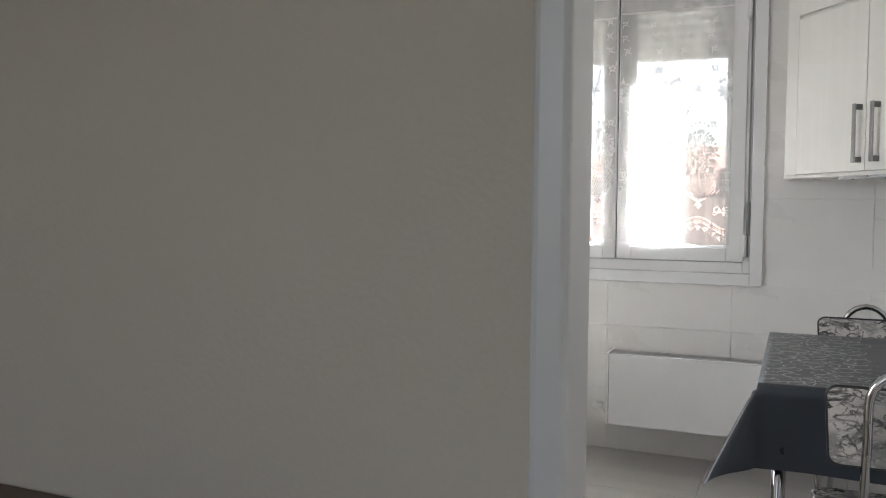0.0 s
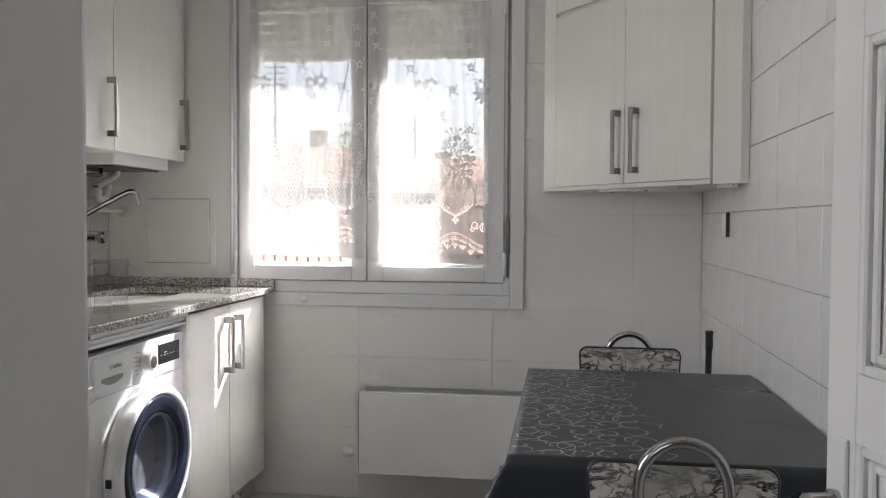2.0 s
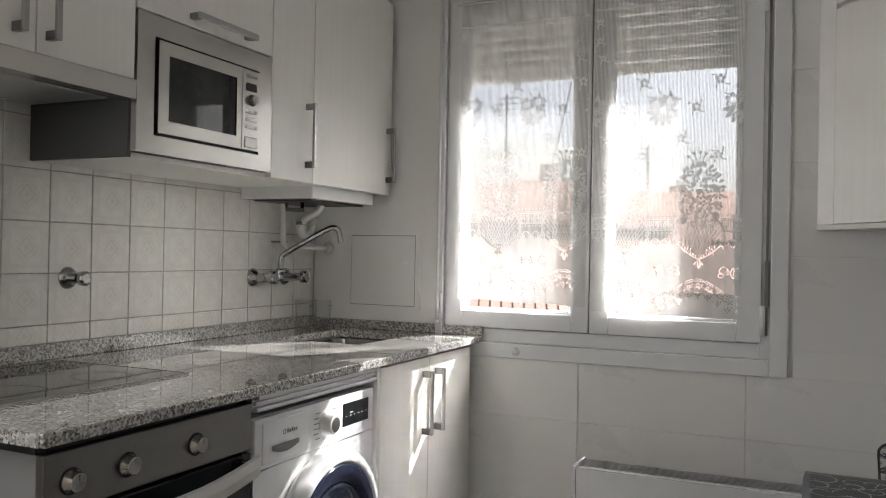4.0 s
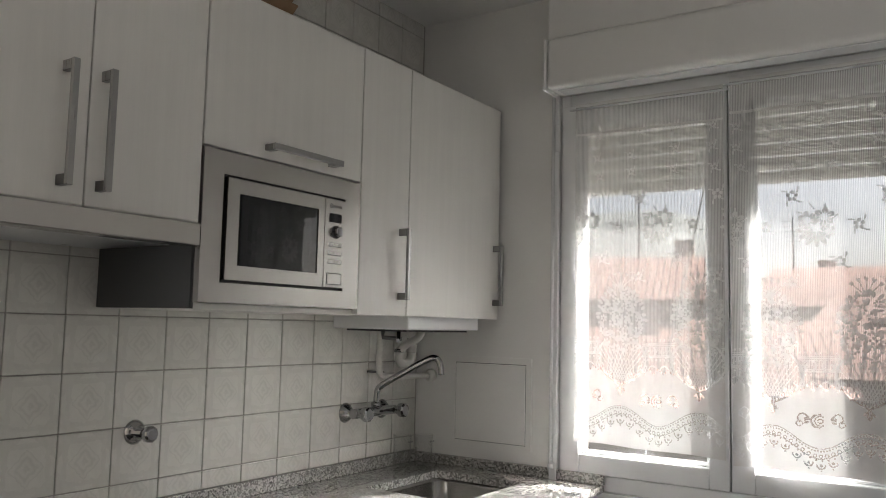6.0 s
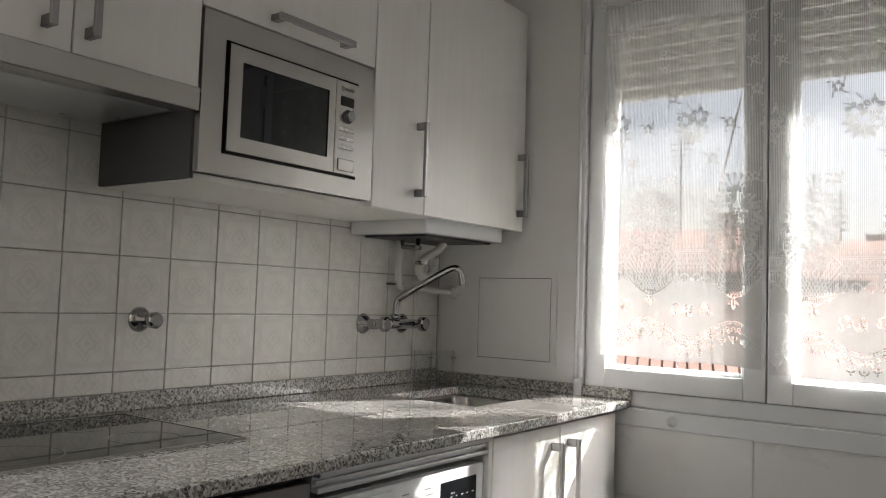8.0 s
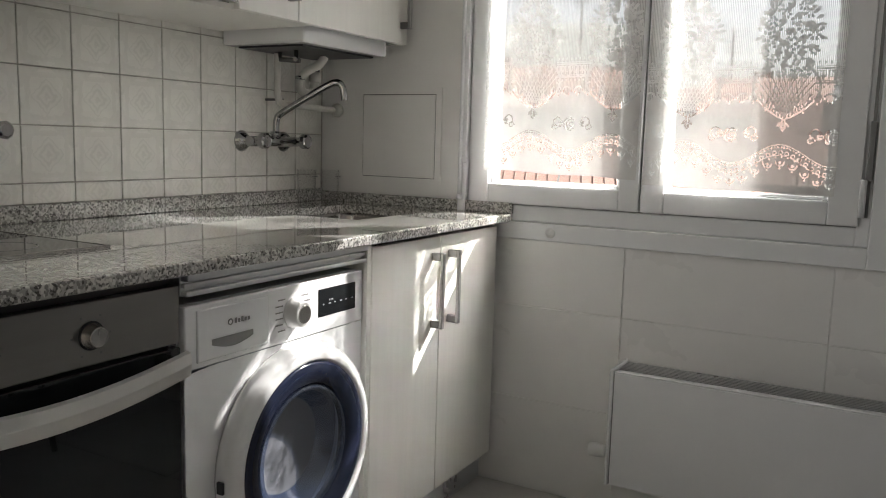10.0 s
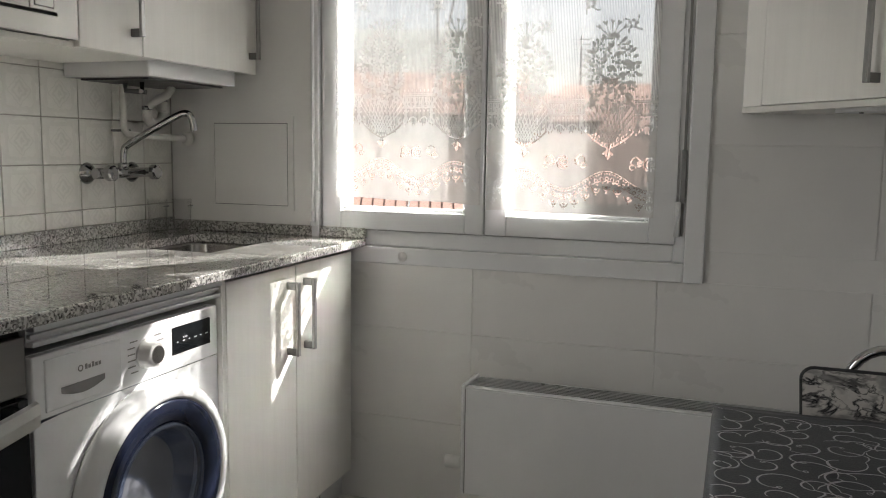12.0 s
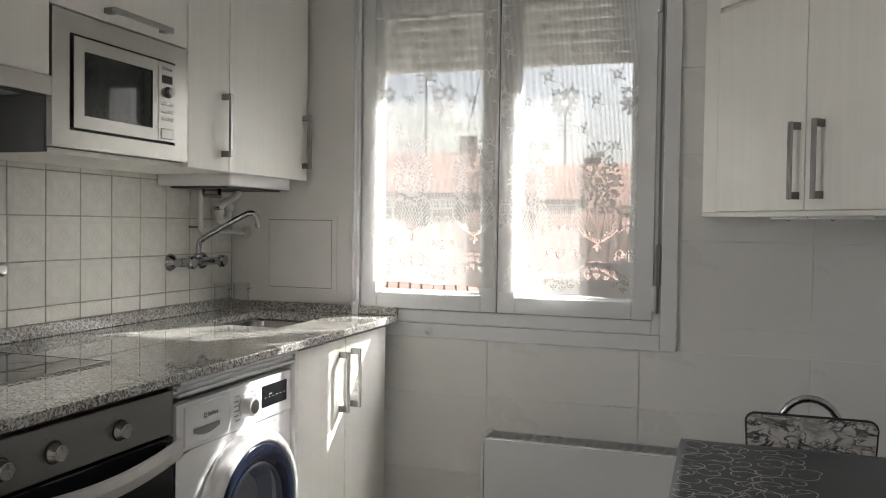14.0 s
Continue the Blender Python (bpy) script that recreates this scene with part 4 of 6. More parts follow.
            quad_box(tx, x + 0.0031, x + 0.0036, yy - 0.012, yy + 0.012, zz - 0.0015, zz + 0.0015)
    tagged(part("legend", tx, GREYPLAST, fas, "tiny grey programme legend"), kind="stuff")
    dp = part("display", box(x + 0.001, x + 0.0045, -0.988, -0.838, 0.752, 0.820, 0.002), BLACKGLASS, fas, "black display panel")
    dt = bmesh.new()
    for i in range(6):
        quad_box(dt, x + 0.0046, x + 0.005, -0.972 + i * 0.0225, -0.966 + i * 0.0225 + 0.003 * (i % 2), 0.7805, 0.7835)
    for i in range(3):
        quad_box(dt, x + 0.0046, x + 0.005, -0.948 + i * 0.006, -0.944 + i * 0.006, 0.7885, 0.7925)
    tagged(part("display_symbols", dt, DIMPRINT, fas, "small pale symbols"), kind="stuff")
    # door: white outer ring, navy bezel, glass bowl
    dx = x
    door = part("door", turned([(0.244, 0.0), (0.250, 0.012), (0.246, 0.040), (0.234, 0.052), (0.216, 0.055), (0.209, 0.050), (0.207, 0.02), (0.215, 0.0), (0.244, 0.0)], "x", (dx, cy, cz), 64), WHITEAPP, w, "white porthole door ring")
    part("bezel", turned([(0.2075, 0.030), (0.2075, 0.0515), (0.201, 0.0535), (0.160, 0.048), (0.153, 0.040), (0.153, 0.02), (0.2075, 0.030)], "x", (dx, cy, cz), 64), NAVY, door, "glossy navy bezel")
    part("glass_bowl", turned([(0.1525, 0.042), (0.146, 0.046), (0.132, 0.030), (0.108, -0.03), (0.06, -0.055), (0.0, -0.06), (0.0, -0.064), (0.062, -0.059), (0.108, -0.034), (0.136, 0.026), (0.1525, 0.036), (0.1525, 0.042)], "x", (dx, cy, cz), 56), DOORGLASS, door, "glass bowl with a blue sheen in its colour")
    part("gasket", turned([(0.1945, 0.0), (0.18, -0.03), (0.15, -0.05), (0.15, -0.09), (0.17, -0.12)], "x", (dx - 0.02, cy, cz), 48), RUBBER, w, "grey rubber door seal")
    drum = turned([(0.17, -0.12), (0.24, -0.125), (0.24, -0.42), (0.05, -0.44), (0.0, -0.44)], "x", (dx - 0.02, cy, cz), 48)
    part("drum", drum, DRUM, w, "steel drum")
    part("door_catch", box(x + 0.018, x + 0.034, y0 + 0.064, y0 + 0.070, 0.45, 0.475), BLACK, door, "small dark latch slot")
    for yy in (y0 + 0.06, y1 - 0.06):
        part("foot", turned([(0.0, 0), (0.022, 0), (0.022, 0.008), (0.012, 0.010), (0.012, 0.0145), (0.0, 0.0145)], "z", (0.68, yy, 0.0), 16), BLACK, w, "black foot")
        part("foot", turned([(0.0, 0), (0.022, 0), (0.022, 0.008), (0.012, 0.010), (0.012, 0.0145), (0.0, 0.0145)], "z", (0.22, yy, 0.0), 16), BLACK, w, "black foot")
    return w


washing_machine()
rail = thing("worktop_rail", (0.75, -1.10, 0.86), "aluminium profile under the worktop above the washing machine", "rail")
bm = quad_box(bmesh.new(), 0.73, 0.748, -1.402, -0.803, 0.866, 0.9145, 0.001)
quad_box(bm, 0.7482, 0.770, -1.402, -0.803, 0.896, 0.9145, 0.002, 2)
quad_box(bm, 0.7482, 0.760, -1.402, -0.803, 0.882, 0.891, 0.002, 2)
quad_box(bm, 0.7482, 0.765, -1.402, -0.803, 0.866, 0.876, 0.002, 2)
part("profile", bm, ALU, rail)


def oven():
    o = thing("oven", (0.45, -1.70, 0.1), "built-in steel oven with black glass door under the hob", "oven")
    y0, y1, x = -1.998, -1.404, 0.748
    part("body", box(0.15, x - 0.022, y0 + 0.004, y1 - 0.004, 0.11, 0.886), GREYPLAST, o)
    pan_ = part("control_panel", box(x - 0.02, x, y0, y1, 0.776, 0.888, 0.002), OVENSTEEL, o, "brushed steel control panel")
    for yy in (-1.600, -1.800, -1.937):
        k = part("knob", turned([(0.0, 0), (0.0225, 0), (0.0225, 0.004), (0.0195, 0.006), (0.0185, 0.021), (0.0165, 0.0235), (0.0145, 0.022), (0.0, 0.0215)], "x", (x + 0.0002, yy, 0.829), 36), STEEL, pan_, "steel control knob")
        part("bezel", turned([(0.0228, 0), (0.0255, 0), (0.0255, 0.002), (0.0228, 0.003), (0.0228, 0)], "x", (x + 0.0002, yy, 0.829), 36), BLACK, pan_, "dark ring under the knob")
        part("pointer", box(x + 0.0218, x + 0.0226, yy - 0.0012, yy + 0.0012, 0.834, 0.844), GREYPLAST, pan_)
        marks = bmesh.new()
        for a in range(6):
            t = radians(30 + a * 60)
            quad_box(marks, x + 0.0003, x + 0.0008, yy + 0.038 * math.sin(t) - 0.002, yy + 0.038 * math.sin(t) + 0.002, 0.829 + 0.038 * math.cos(t) - 0.002, 0.829 + 0.038 * math.cos(t) + 0.002)
        tagged(part("marks", marks, GREYPLAST, pan_, "tiny printed marks"), kind="stuff")
    d = part("oven_door", box(x - 0.02, x + 0.002, y0, y1, 0.135, 0.768, 0.002), BLACKGLASS, o, "black glass oven door")
    # Black filler stands in for the shade under the worktop.
    part("top_gap", box(0.2, x - 0.024, y0 + 0.003, y1 - 0.003, 0.8865, 0.913), BLACK, o)
    part("vent_gap", box(x - 0.03, x - 0.021, y0 + 0.01, y1 - 0.01, 0.766, 0.778), BLACK, o)
    hb = bmesh.new()
    n = 24
    prev = None
    for i in range(n + 1):
        t = i / n
        yy = y0 + 0.004 + (y1 - y0 - 0.008) * t
        bow = 0.024 + 0.022 * math.sin(math.pi * t)
        sag = 0.020 * math.sin(math.pi * t)
        ring = [hb.verts.new((x + bow + dx, yy, zz - sag)) for dx, zz in ((0.0, 0.766), (0.009, 0.763), (0.012, 0.742), (0.009, 0.718), (0.0, 0.715))]
        if prev:
            for a in range(5):
                f = hb.faces.new((prev[a], prev[(a + 1) % 5], ring[(a + 1) % 5], ring[a]))
        else:
            hb.faces.new(ring)
        prev = ring
    hb.faces.new(prev)
    bmesh.ops.recalc_face_normals(hb, faces=hb.faces)
    hd = part("oven_handle", hb, PALESTEEL, d, "wide bowed steel handle")
    for yy in (y0 + 0.03, y1 - 0.03):
        part("handle_post", box(x + 0.002, x + 0.030, yy - 0.012, yy + 0.012, 0.724, 0.756, 0.003), STEEL, d)
    part("plinth", box(0.69, 0.706, -1.998, -1.404, 0.0, 0.108), ALU, o, "grey plinth board")
    part("lower_trim", box(x - 0.02, x, y0, y1, 0.110, 0.132, 0.001), STEEL, o)
    return o


oven()
hob = thing("hob", (0.3, -1.68, 0.941), "black glass ceramic hob with steel edge", "hob")
part("glass", box(0.085, 0.527, -1.975, -1.392, 0.9414, 0.9455, 0.001), HOBGLASS, hob)
bm = bmesh.new()
quad_box(bm, 0.079, 0.0848, -1.981, -1.386, 0.9413, 0.9465)
quad_box(bm, 0.5272, 0.533, -1.981, -1.386, 0.9413, 0.9465)
quad_box(bm, 0.0848, 0.5272, -1.3918, -1.386, 0.9413, 0.9465)
quad_box(bm, 0.0848, 0.5272, -1.981, -1.9752, 0.9413, 0.9465)
part("edge_trim", bm, STEEL, hob, "steel edge trim")
zone = bmesh.new()
for cx, cy, r in ((0.18, -1.56, 0.085), (0.40, -1.54, 0.07), (0.18, -1.82, 0.07), (0.40, -1.82, 0.095)):
    turned([(r, 0), (r + 0.002, 0), (r + 0.002, 0.0003), (r, 0.0003), (r, 0)], "z", (cx, cy, 0.9456), 40, zone)
tagged(part("cooking_zones", zone, GREYPLAST, hob, "thin printed rings"), kind="stuff")

# ---------------------------------------------------------------- wall units
XU = 0.385


def wall_units():
    zt = 2.300
    # microwave column
    c = thing("microwave_cabinet", (0.2, -1.15, 1.5), "white wood-grain wall cabinet over the microwave, dark side panel", "cabinet", "wall cabinets")
    part("side_panel", box(0.0, 0.364, -1.442, -1.430, 1.502, zt, 0.001), DARKPANEL, c, "dark grey side panel")
    part("shelf_bottom", box(0.0, 0.364, -1.4298, -0.855, 1.500, 1.515), LAMSIDE, c)
    part("top_panel", box(0.0, 0.364, -1.4298, -0.855, zt - 0.016, zt), LAMSIDE, c)
    part("side_panel", box(0.0, 0.364, -0.868, -0.8552, 1.5152, zt - 0.0165), LAMSIDE, c)
    d = part("flap_door", box(0.3645, XU, -1.439, -0.857, 1.892, zt, 0.0015), LAM, c)
    bm = bmesh.new()
    for y in (-1.245, -1.003):
        quad_box(bm, XU, XU + 0.03, y, y + 0.022, 1.913, 1.929, 0.001)
    two_tone(bm, box(XU + 0.030, XU + 0.040, -1.247, -0.979, 1.9125, 1.9295, 0.0015), d, "satin metal bar handle")
    # right-hand pair over the water heater
    c2 = thing("heater_cabinet", (0.2, -0.44, 1.5), "white wood-grain wall cabinet hiding the water heater", "cabinet", "wall cabinets")
    bm = bmesh.new()
    quad_box(bm, 0.0, 0.364, -0.8545, -0.839, 1.502, zt)
    quad_box(bm, 0.0, 0.364, -0.044, -0.030, 1.502, zt)
    quad_box(bm, 0.0, 0.364, -0.839, -0.044, zt - 0.016, zt)
    quad_box(bm, 0.0, 0.364, -0.839, -0.53, 1.502, 1.517)
    part("carcass", bm, LAMSIDE, c2)
    for y0, y1, hy in ((-0.853, -0.614, -0.655), (-0.610, -0.030, -0.068)):
        d = part("door", box(0.3645, XU, y0, y1, 1.502, zt, 0.0015), LAM, c2)
        handle_v(d, XU, hy, 1.552, 1.775)
    # over the hood
    c3 = thing("hood_cabinet", (0.2, -1.74, 1.7), "white wood-grain wall cabinet above the hood", "cabinet", "wall cabinets")
    bm = bmesh.new()
    quad_box(bm, 0.0, 0.364, -1.4585, -1.4435, 1.7, zt)
    quad_box(bm, 0.0, 0.364, -2.032, -2.017, 1.7, zt)
    quad_box(bm, 0.0, 0.364, -2.017, -1.4585, zt - 0.016, zt)
    quad_box(bm, 0.0, 0.364, -2.017, -1.4585, 1.7, 1.716)
    part("carcass", bm, LAMSIDE, c3)
    for y0, y1, hy in ((-2.030, -1.740, -1.795), (-1.736, -1.444, -1.708)):
        d = part("door", box(0.3645, XU, y0, y1, 1.702, zt, 0.0015), LAM, c3)
        handle_v(d, XU, hy, 1.735, 1.99)


wall_units()


def microwave():
    m = thing("microwave_oven", (0.2, -1.15, 1.516), "built-in steel microwave with dark glass door", "microwave")
    x = XU + 0.002
    y0, y1, z0, z1 = -1.437, -0.859, 1.517, 1.887
    iy0, iy1, iz0, iz1 = -1.375, -0.925, 1.566, 1.830
    part("body", box(0.03, 0.36, -1.41, -0.885, 1.53, 1.87), GREYPLAST, m)
    bm = bmesh.new()
    for b in ((y0, iy0, z0, z1), (iy1, y1, z0, z1), (iy0, iy1, z0, iz0), (iy0, iy1, iz1, z1)):
        quad_box(bm, 0.365, x, *b, 0.0)
    bmesh.ops.remove_doubles(bm, verts=bm.verts, dist=1e-5)
    part("trim_frame", bm, STEEL, m, "brushed steel trim frame")
    part("gap", box(0.362, 0.372, iy0 + 0.0005, iy1 - 0.0005, iz0 + 0.0005, iz1 - 0.0005), BLACK, m)
    dy = -1.018
    bm = bmesh.new()
    a0, a1, b0, b1 = iy0 + 0.0075, dy - 0.0012, iz0 + 0.0075, iz1 - 0.0075
    g = (a0 + 0.038, a1 - 0.024, b0 + 0.036, b1 - 0.036)
    for b in ((a0, g[0], b0, b1), (g[1], a1, b0, b1), (g[0], g[1], b0, g[2]), (g[0], g[1], g[3], b1)):
        quad_box(bm, 0.373, x + 0.008, *b)
    bmesh.ops.remove_doubles(bm, verts=bm.verts, dist=1e-5)
    d = part("microwave_door", bm, STEEL, m, "steel-framed door")
    part("door_glass", box(0.374, x + 0.005, g[0] + 0.0003, g[1] - 0.0003, g[2] + 0.0003, g[3] - 0.0003), BLACKGLASS, d, "dark reflective glass")
    p = part("control_strip", box(0.373, x + 0.008, dy + 0.0015, iy1 - 0.007, b0, b1, 0.001), STEEL, m, "steel control strip")
    cx = (dy + iy1 - 0.007) / 2
    part("display", box(x + 0.0082, x + 0.0095, cx - 0.024, cx + 0.026, 1.757, 1.782, 0.0005), BLACKGLASS, p, "black display")
    part("dial", turned([(0.0, 0), (0.015, 0), (0.014, 0.016), (0.012, 0.018), (0.0, 0.018)], "x", (x + 0.0082, cx + 0.004, 1.730), 28), CHROME, p, "chrome dial")
    part("dial_base", turned([(0.0155, 0), (0.0185, 0), (0.0185, 0.002), (0.0155, 0.002), (0.0155, 0)], "x", (x + 0.0082, cx + 0.004, 1.730), 28), BLACK, p, "dark ring round the dial")
    for r, zz in enumerate((1.694, 1.670, 1.646)):
        cnt = 3 if r == 0 else 4
        for i in range(cnt):
            yy = cx - 0.026 + i * (0.056 / cnt)
            part("button", box(x + 0.0082, x + 0.0105, yy, yy + 0.046 / cnt, zz - 0.004, zz + 0.004, 0.0006), PALESTEEL, p)
        # Thin grey bar draws the shadow below each button row.
        part("button_shadow", box(x + 0.0082, x + 0.0087, cx - 0.028, cx + 0.029, zz - 0.0062, zz - 0.0044), GREYPLAST, p, "thin grey line painted as the buttons' shadow")
    part("release_button", box(x + 0.0082, x + 0.0108, cx - 0.027, cx + 0.029, 1.584, 1.612, 0.001), PALESTEEL, p, "steel door release")
    rim = bmesh.new()
    for b in ((cx - 0.029, cx + 0.031, 1.6125, 1.614), (cx - 0.029, cx + 0.031, 1.582, 1.5835), (cx - 0.029, cx - 0.0275, 1.5835, 1.6125), (cx + 0.0295, cx + 0.031, 1.5835, 1.6125)):
        quad_box(rim, x + 0.0082, x + 0.0088, *b)
    part("release_gap", rim, BLACK, p, "dark joint round the release")
    mk = bmesh.new()
    turned([(0.004, 0), (0.0065, 0), (0.0065, 0.0005), (0.004, 0.0005), (0.004, 0)], "x", (x + 0.0082, cx - 0.018, 1.803), 14, mk)
    for i in range(5):
        quad_box(mk, x + 0.0082, x + 0.0086, cx - 0.008 + i * 0.007, cx - 0.003 + i * 0.007, 1.799, 1.806)
    part("mark", mk, GREYPLAST, p, "small grey maker's mark")
    return m


microwave()


def hood():
    h = thing("cooker_hood", (0.2, -1.74, 1.64), "slim steel pull-out cooker hood under the cabinet", "cooker hood")
    part("front_bar", box(0.345, 0.398, -2.030, -1.447, 1.647, 1.6995, 0.003, 2), STEEL, h, "steel front bar")
    bm = quad_box(bmesh.new(), 0.02, 0.3445, -2.026, -1.450, 1.656, 1.699)
    part("body", bm, GREYPLAST, h)
    part("filter", box(0.05, 0.33, -2.0, -1.48, 1.648, 1.6555, 0.001), ALU, h, "metal grease filter")
    return h


hood()


def water_heater():
    w = thing("water_heater", (0.18, -0.3, 1.444), "white gas water heater showing below the cabinet", "water heater")
    part("casing", box(0.004, 0.33, -0.525, -0.075, 1.458, 2.2, 0.006, 2), WHITEAPP, w)
    bm = quad_box(bmesh.new(), 0.04, 0.30, -0.49, -0.11, 1.4515, 1.4575)
    part("base_plate", bm, BLACK, w, "dark base plate with fittings")
    part("drain_tap", tube([(0.2, -0.40, 1.4515), (0.2, -0.40, 1.425), (0.22, -0.43, 1.42)], 0.007, 10), CHROME, w)
    return w


water_heater()


def pipes():
    p = thing("heater_pipes", (0.03, -0.2, 1.28), "painted pipes with a valve from heater to wall", "pipe")
    part("pipe", tube([(0.066, -0.335, 1.4515), (0.066, -0.335, 1.325), (0.066, -0.33, 1.295), (0.066, -0.305, 1.284), (0.068, -0.20, 1.282), (0.070, -0.03, 1.278)], 0.0115, 14, None, 2), PIPE, p)
    part("pipe", tube([(0.16, -0.20, 1.4515), (0.15, -0.21, 1.425), (0.11, -0.225, 1.405), (0.085, -0.235, 1.38), (0.082, -0.235, 1.362)], 0.0145, 14, None, 2), PIPE, p)
    part("elbow", tube([(0.082, -0.235, 1.372), (0.080, -0.235, 1.345), (0.078, -0.215, 1.328), (0.076, -0.17, 1.328), (0.074, -0.15, 1.345), (0.074, -0.145, 1.372)], 0.0165, 14, None, 2), PIPE, p, "painted elbow under the heater")
    part("valve_body", turned([(0.0, 0), (0.017, 0), (0.0205, 0.006), (0.0205, 0.030), (0.014, 0.036), (0.0, 0.036)], "z", (0.074, -0.145, 1.368), 18), PIPE, p)
    part("union_nut", turned([(0.0, 0), (0.0195, 0), (0.0195, 0.013), (0.0, 0.013)], "z", (0.082, -0.235, 1.372), 6), CHROME, p, "metal union nut")
    part("union_nut", turned([(0.0, 0), (0.0195, 0), (0.0195, 0.012), (0.0, 0.012)], "z", (0.074, -0.145, 1.405), 6), CHROME, p, "metal union nut")
    part("valve_lever", box(0.070, 0.078, -0.175, -0.118, 1.4175, 1.4235, 0.002), HANDLE, p, "metal valve lever")
    part("wall_flange", turned([(0.0, 0), (0.026, 0), (0.025, -0.012), (0.016, -0.026), (0.0, -0.026)], "y", (0.070, -0.001, 1.278), 20), PIPE, p, "painted wall flange")
    part("clip", box(0.0, 0.066, -0.322, -0.300, 1.296, 1.304, 0.001), HANDLE, p, "dark pipe clip")
    part("gas_cock", tube([(0.10, -0.36, 1.4515), (0.10, -0.36, 1.428), (0.17, -0.345, 1.424)], 0.008, 10), HANDLE, p, "small metal cock")
    return p


pipes()


def tap():
    t = thing("wall_tap", (0.05, -0.31, 1.158), "chrome wall-mounted mixer tap with long swivel spout", "tap")
    for y in (-0.436, -0.226):
        f = part("flange", turned([(0.0, 0), (0.037, 0), (0.035, 0.008), (0.020, 0.026), (0.013, 0.03), (0.013, 0.05), (0.0, 0.05)], "x", (-0.004, y, 1.158), 28), CHROME, t)
        hd = turned([(0.0, 0), (0.013, 0), (0.013, 0.016), (0.024, 0.022), (0.027, 0.032), (0.026, 0.046), (0.021, 0.051), (0.018, 0.049), (0.0, 0.050)], "x", (0.062, y, 1.160), 10)
        for face in hd.faces:
            face.smooth = False
        part("tap_head", hd, CHROME, f, "faceted chrome handle")
    part("mixer_body", tube([(0.048, -0.452, 1.158), (0.048, -0.21, 1.158)], 0.0175, 18), CHROME, t)
    part("spout", tube([(0.048, -0.322, 1.165), (0.050, -0.322, 1.235), (0.062, -0.318, 1.252), (0.232, -0.272, 1.352), (0.262, -0.262, 1.362), (0.281, -0.256, 1.346), (0.286, -0.254, 1.300)], 0.0115, 14, None, 2), CHROME, t)
    part("spout_nut", turned([(0.0, 0), (0.018, 0), (0.018, 0.02), (0.0, 0.02)], "z", (0.048, -0.322, 1.172), 8), CHROME, t)
    return t


tap()
sv = thing("stop_valve", (0.0, -1.30, 1.172), "chrome stop valve on the tiles", "valve")
part("rosette", turned([(0.0, 0), (0.034, 0), (0.033, 0.006), (0.024, 0.016), (0.015, 0.02), (0.013, 0.045), (0.0, 0.045)], "x", (-0.003, -1.305, 1.172), 30), CHROME, sv)
vh = turned([(0.0, 0), (0.011, 0), (0.014, 0.008), (0.022, 0.014), (0.0225, 0.030), (0.015, 0.036), (0.0, 0.036)], "x", (0.0425, -1.305, 1.172), 9)
part("valve_knob", vh, CHROME, sv)

gl = thing("drinking_glass", (0.11, -0.10, 0.941), "clear straight drinking glass on the worktop", "glass", "glasses by the sink")
part("tumbler", turned([(0.0, 0.0), (0.028, 0.0), (0.031, 0.004), (0.035, 0.12), (0.0335, 0.12), (0.0295, 0.009), (0.0, 0.009)], "z", (0.11, -0.10, 0.9413), 32), TUMBLER, gl)
for i in range(3):
    part("print_bar", box(0.1465, 0.1469, -0.114 + i * 0.011, -0.106 + i * 0.011, 1.035, 1.040), GREYPLAST, gl, "small dark printed bar")
gl2 = copy_thing(gl, pose(0.06, -0.17, 0.941))

# cardboard on top of the wall units
cb = thing("cardboard_stack", (0.2, -1.3, 2.285), "flattened brown cardboard lying on the wall cabinets", "cardboard")


def fold_sheet(y0, y1, lift, slope, shift):
    """A long flap of card, folded up at its front edge."""
    sec = [(0.16 + shift, 0.0), (0.31 + shift, 0.004), (0.352 + shift, 0.012), (0.374 + shift, 0.034)]
    th = 0.0035
    bm = bmesh.new()
    rings = []
    for k in range(9):
        y = y0 + (y1 - y0) * k / 8
        up = 2.3012 + lift + slope * (y - y0)
        rag = 0.006 * math.sin(k * 5.1 + lift * 90) if k == 8 else 0.0
        low = [bm.verts.new((x, y + rag * i, up + z)) for i, (x, z) in enumerate(sec)]
        top = [bm.verts.new((x - 0.001, y + rag * i, up + z + th)) for i, (x, z) in enumerate(sec)]
        rings.append(low + top[::-1])
    n = len(rings[0])
    for a, b in zip(rings, rings[1:]):
        for i in range(n):
            bm.faces.new((a[i], a[(i + 1) % n], b[(i + 1) % n], b[i]))
    bm.faces.new(rings[0])
    bm.faces.new(rings[-1])
    bmesh.ops.recalc_face_normals(bm, faces=bm.faces)
    return bm


part("sheet", fold_sheet(-1.70, -1.135, 0.0, 0.0, 0.0), CARD, cb)
part("sheet", fold_sheet(-1.68, -1.125, 0.005, 0.05, -0.012), CARD, cb)
part("sheet", fold_sheet(-1.60, -1.16, 0.030, 0.02, -0.02), CARD, cb)

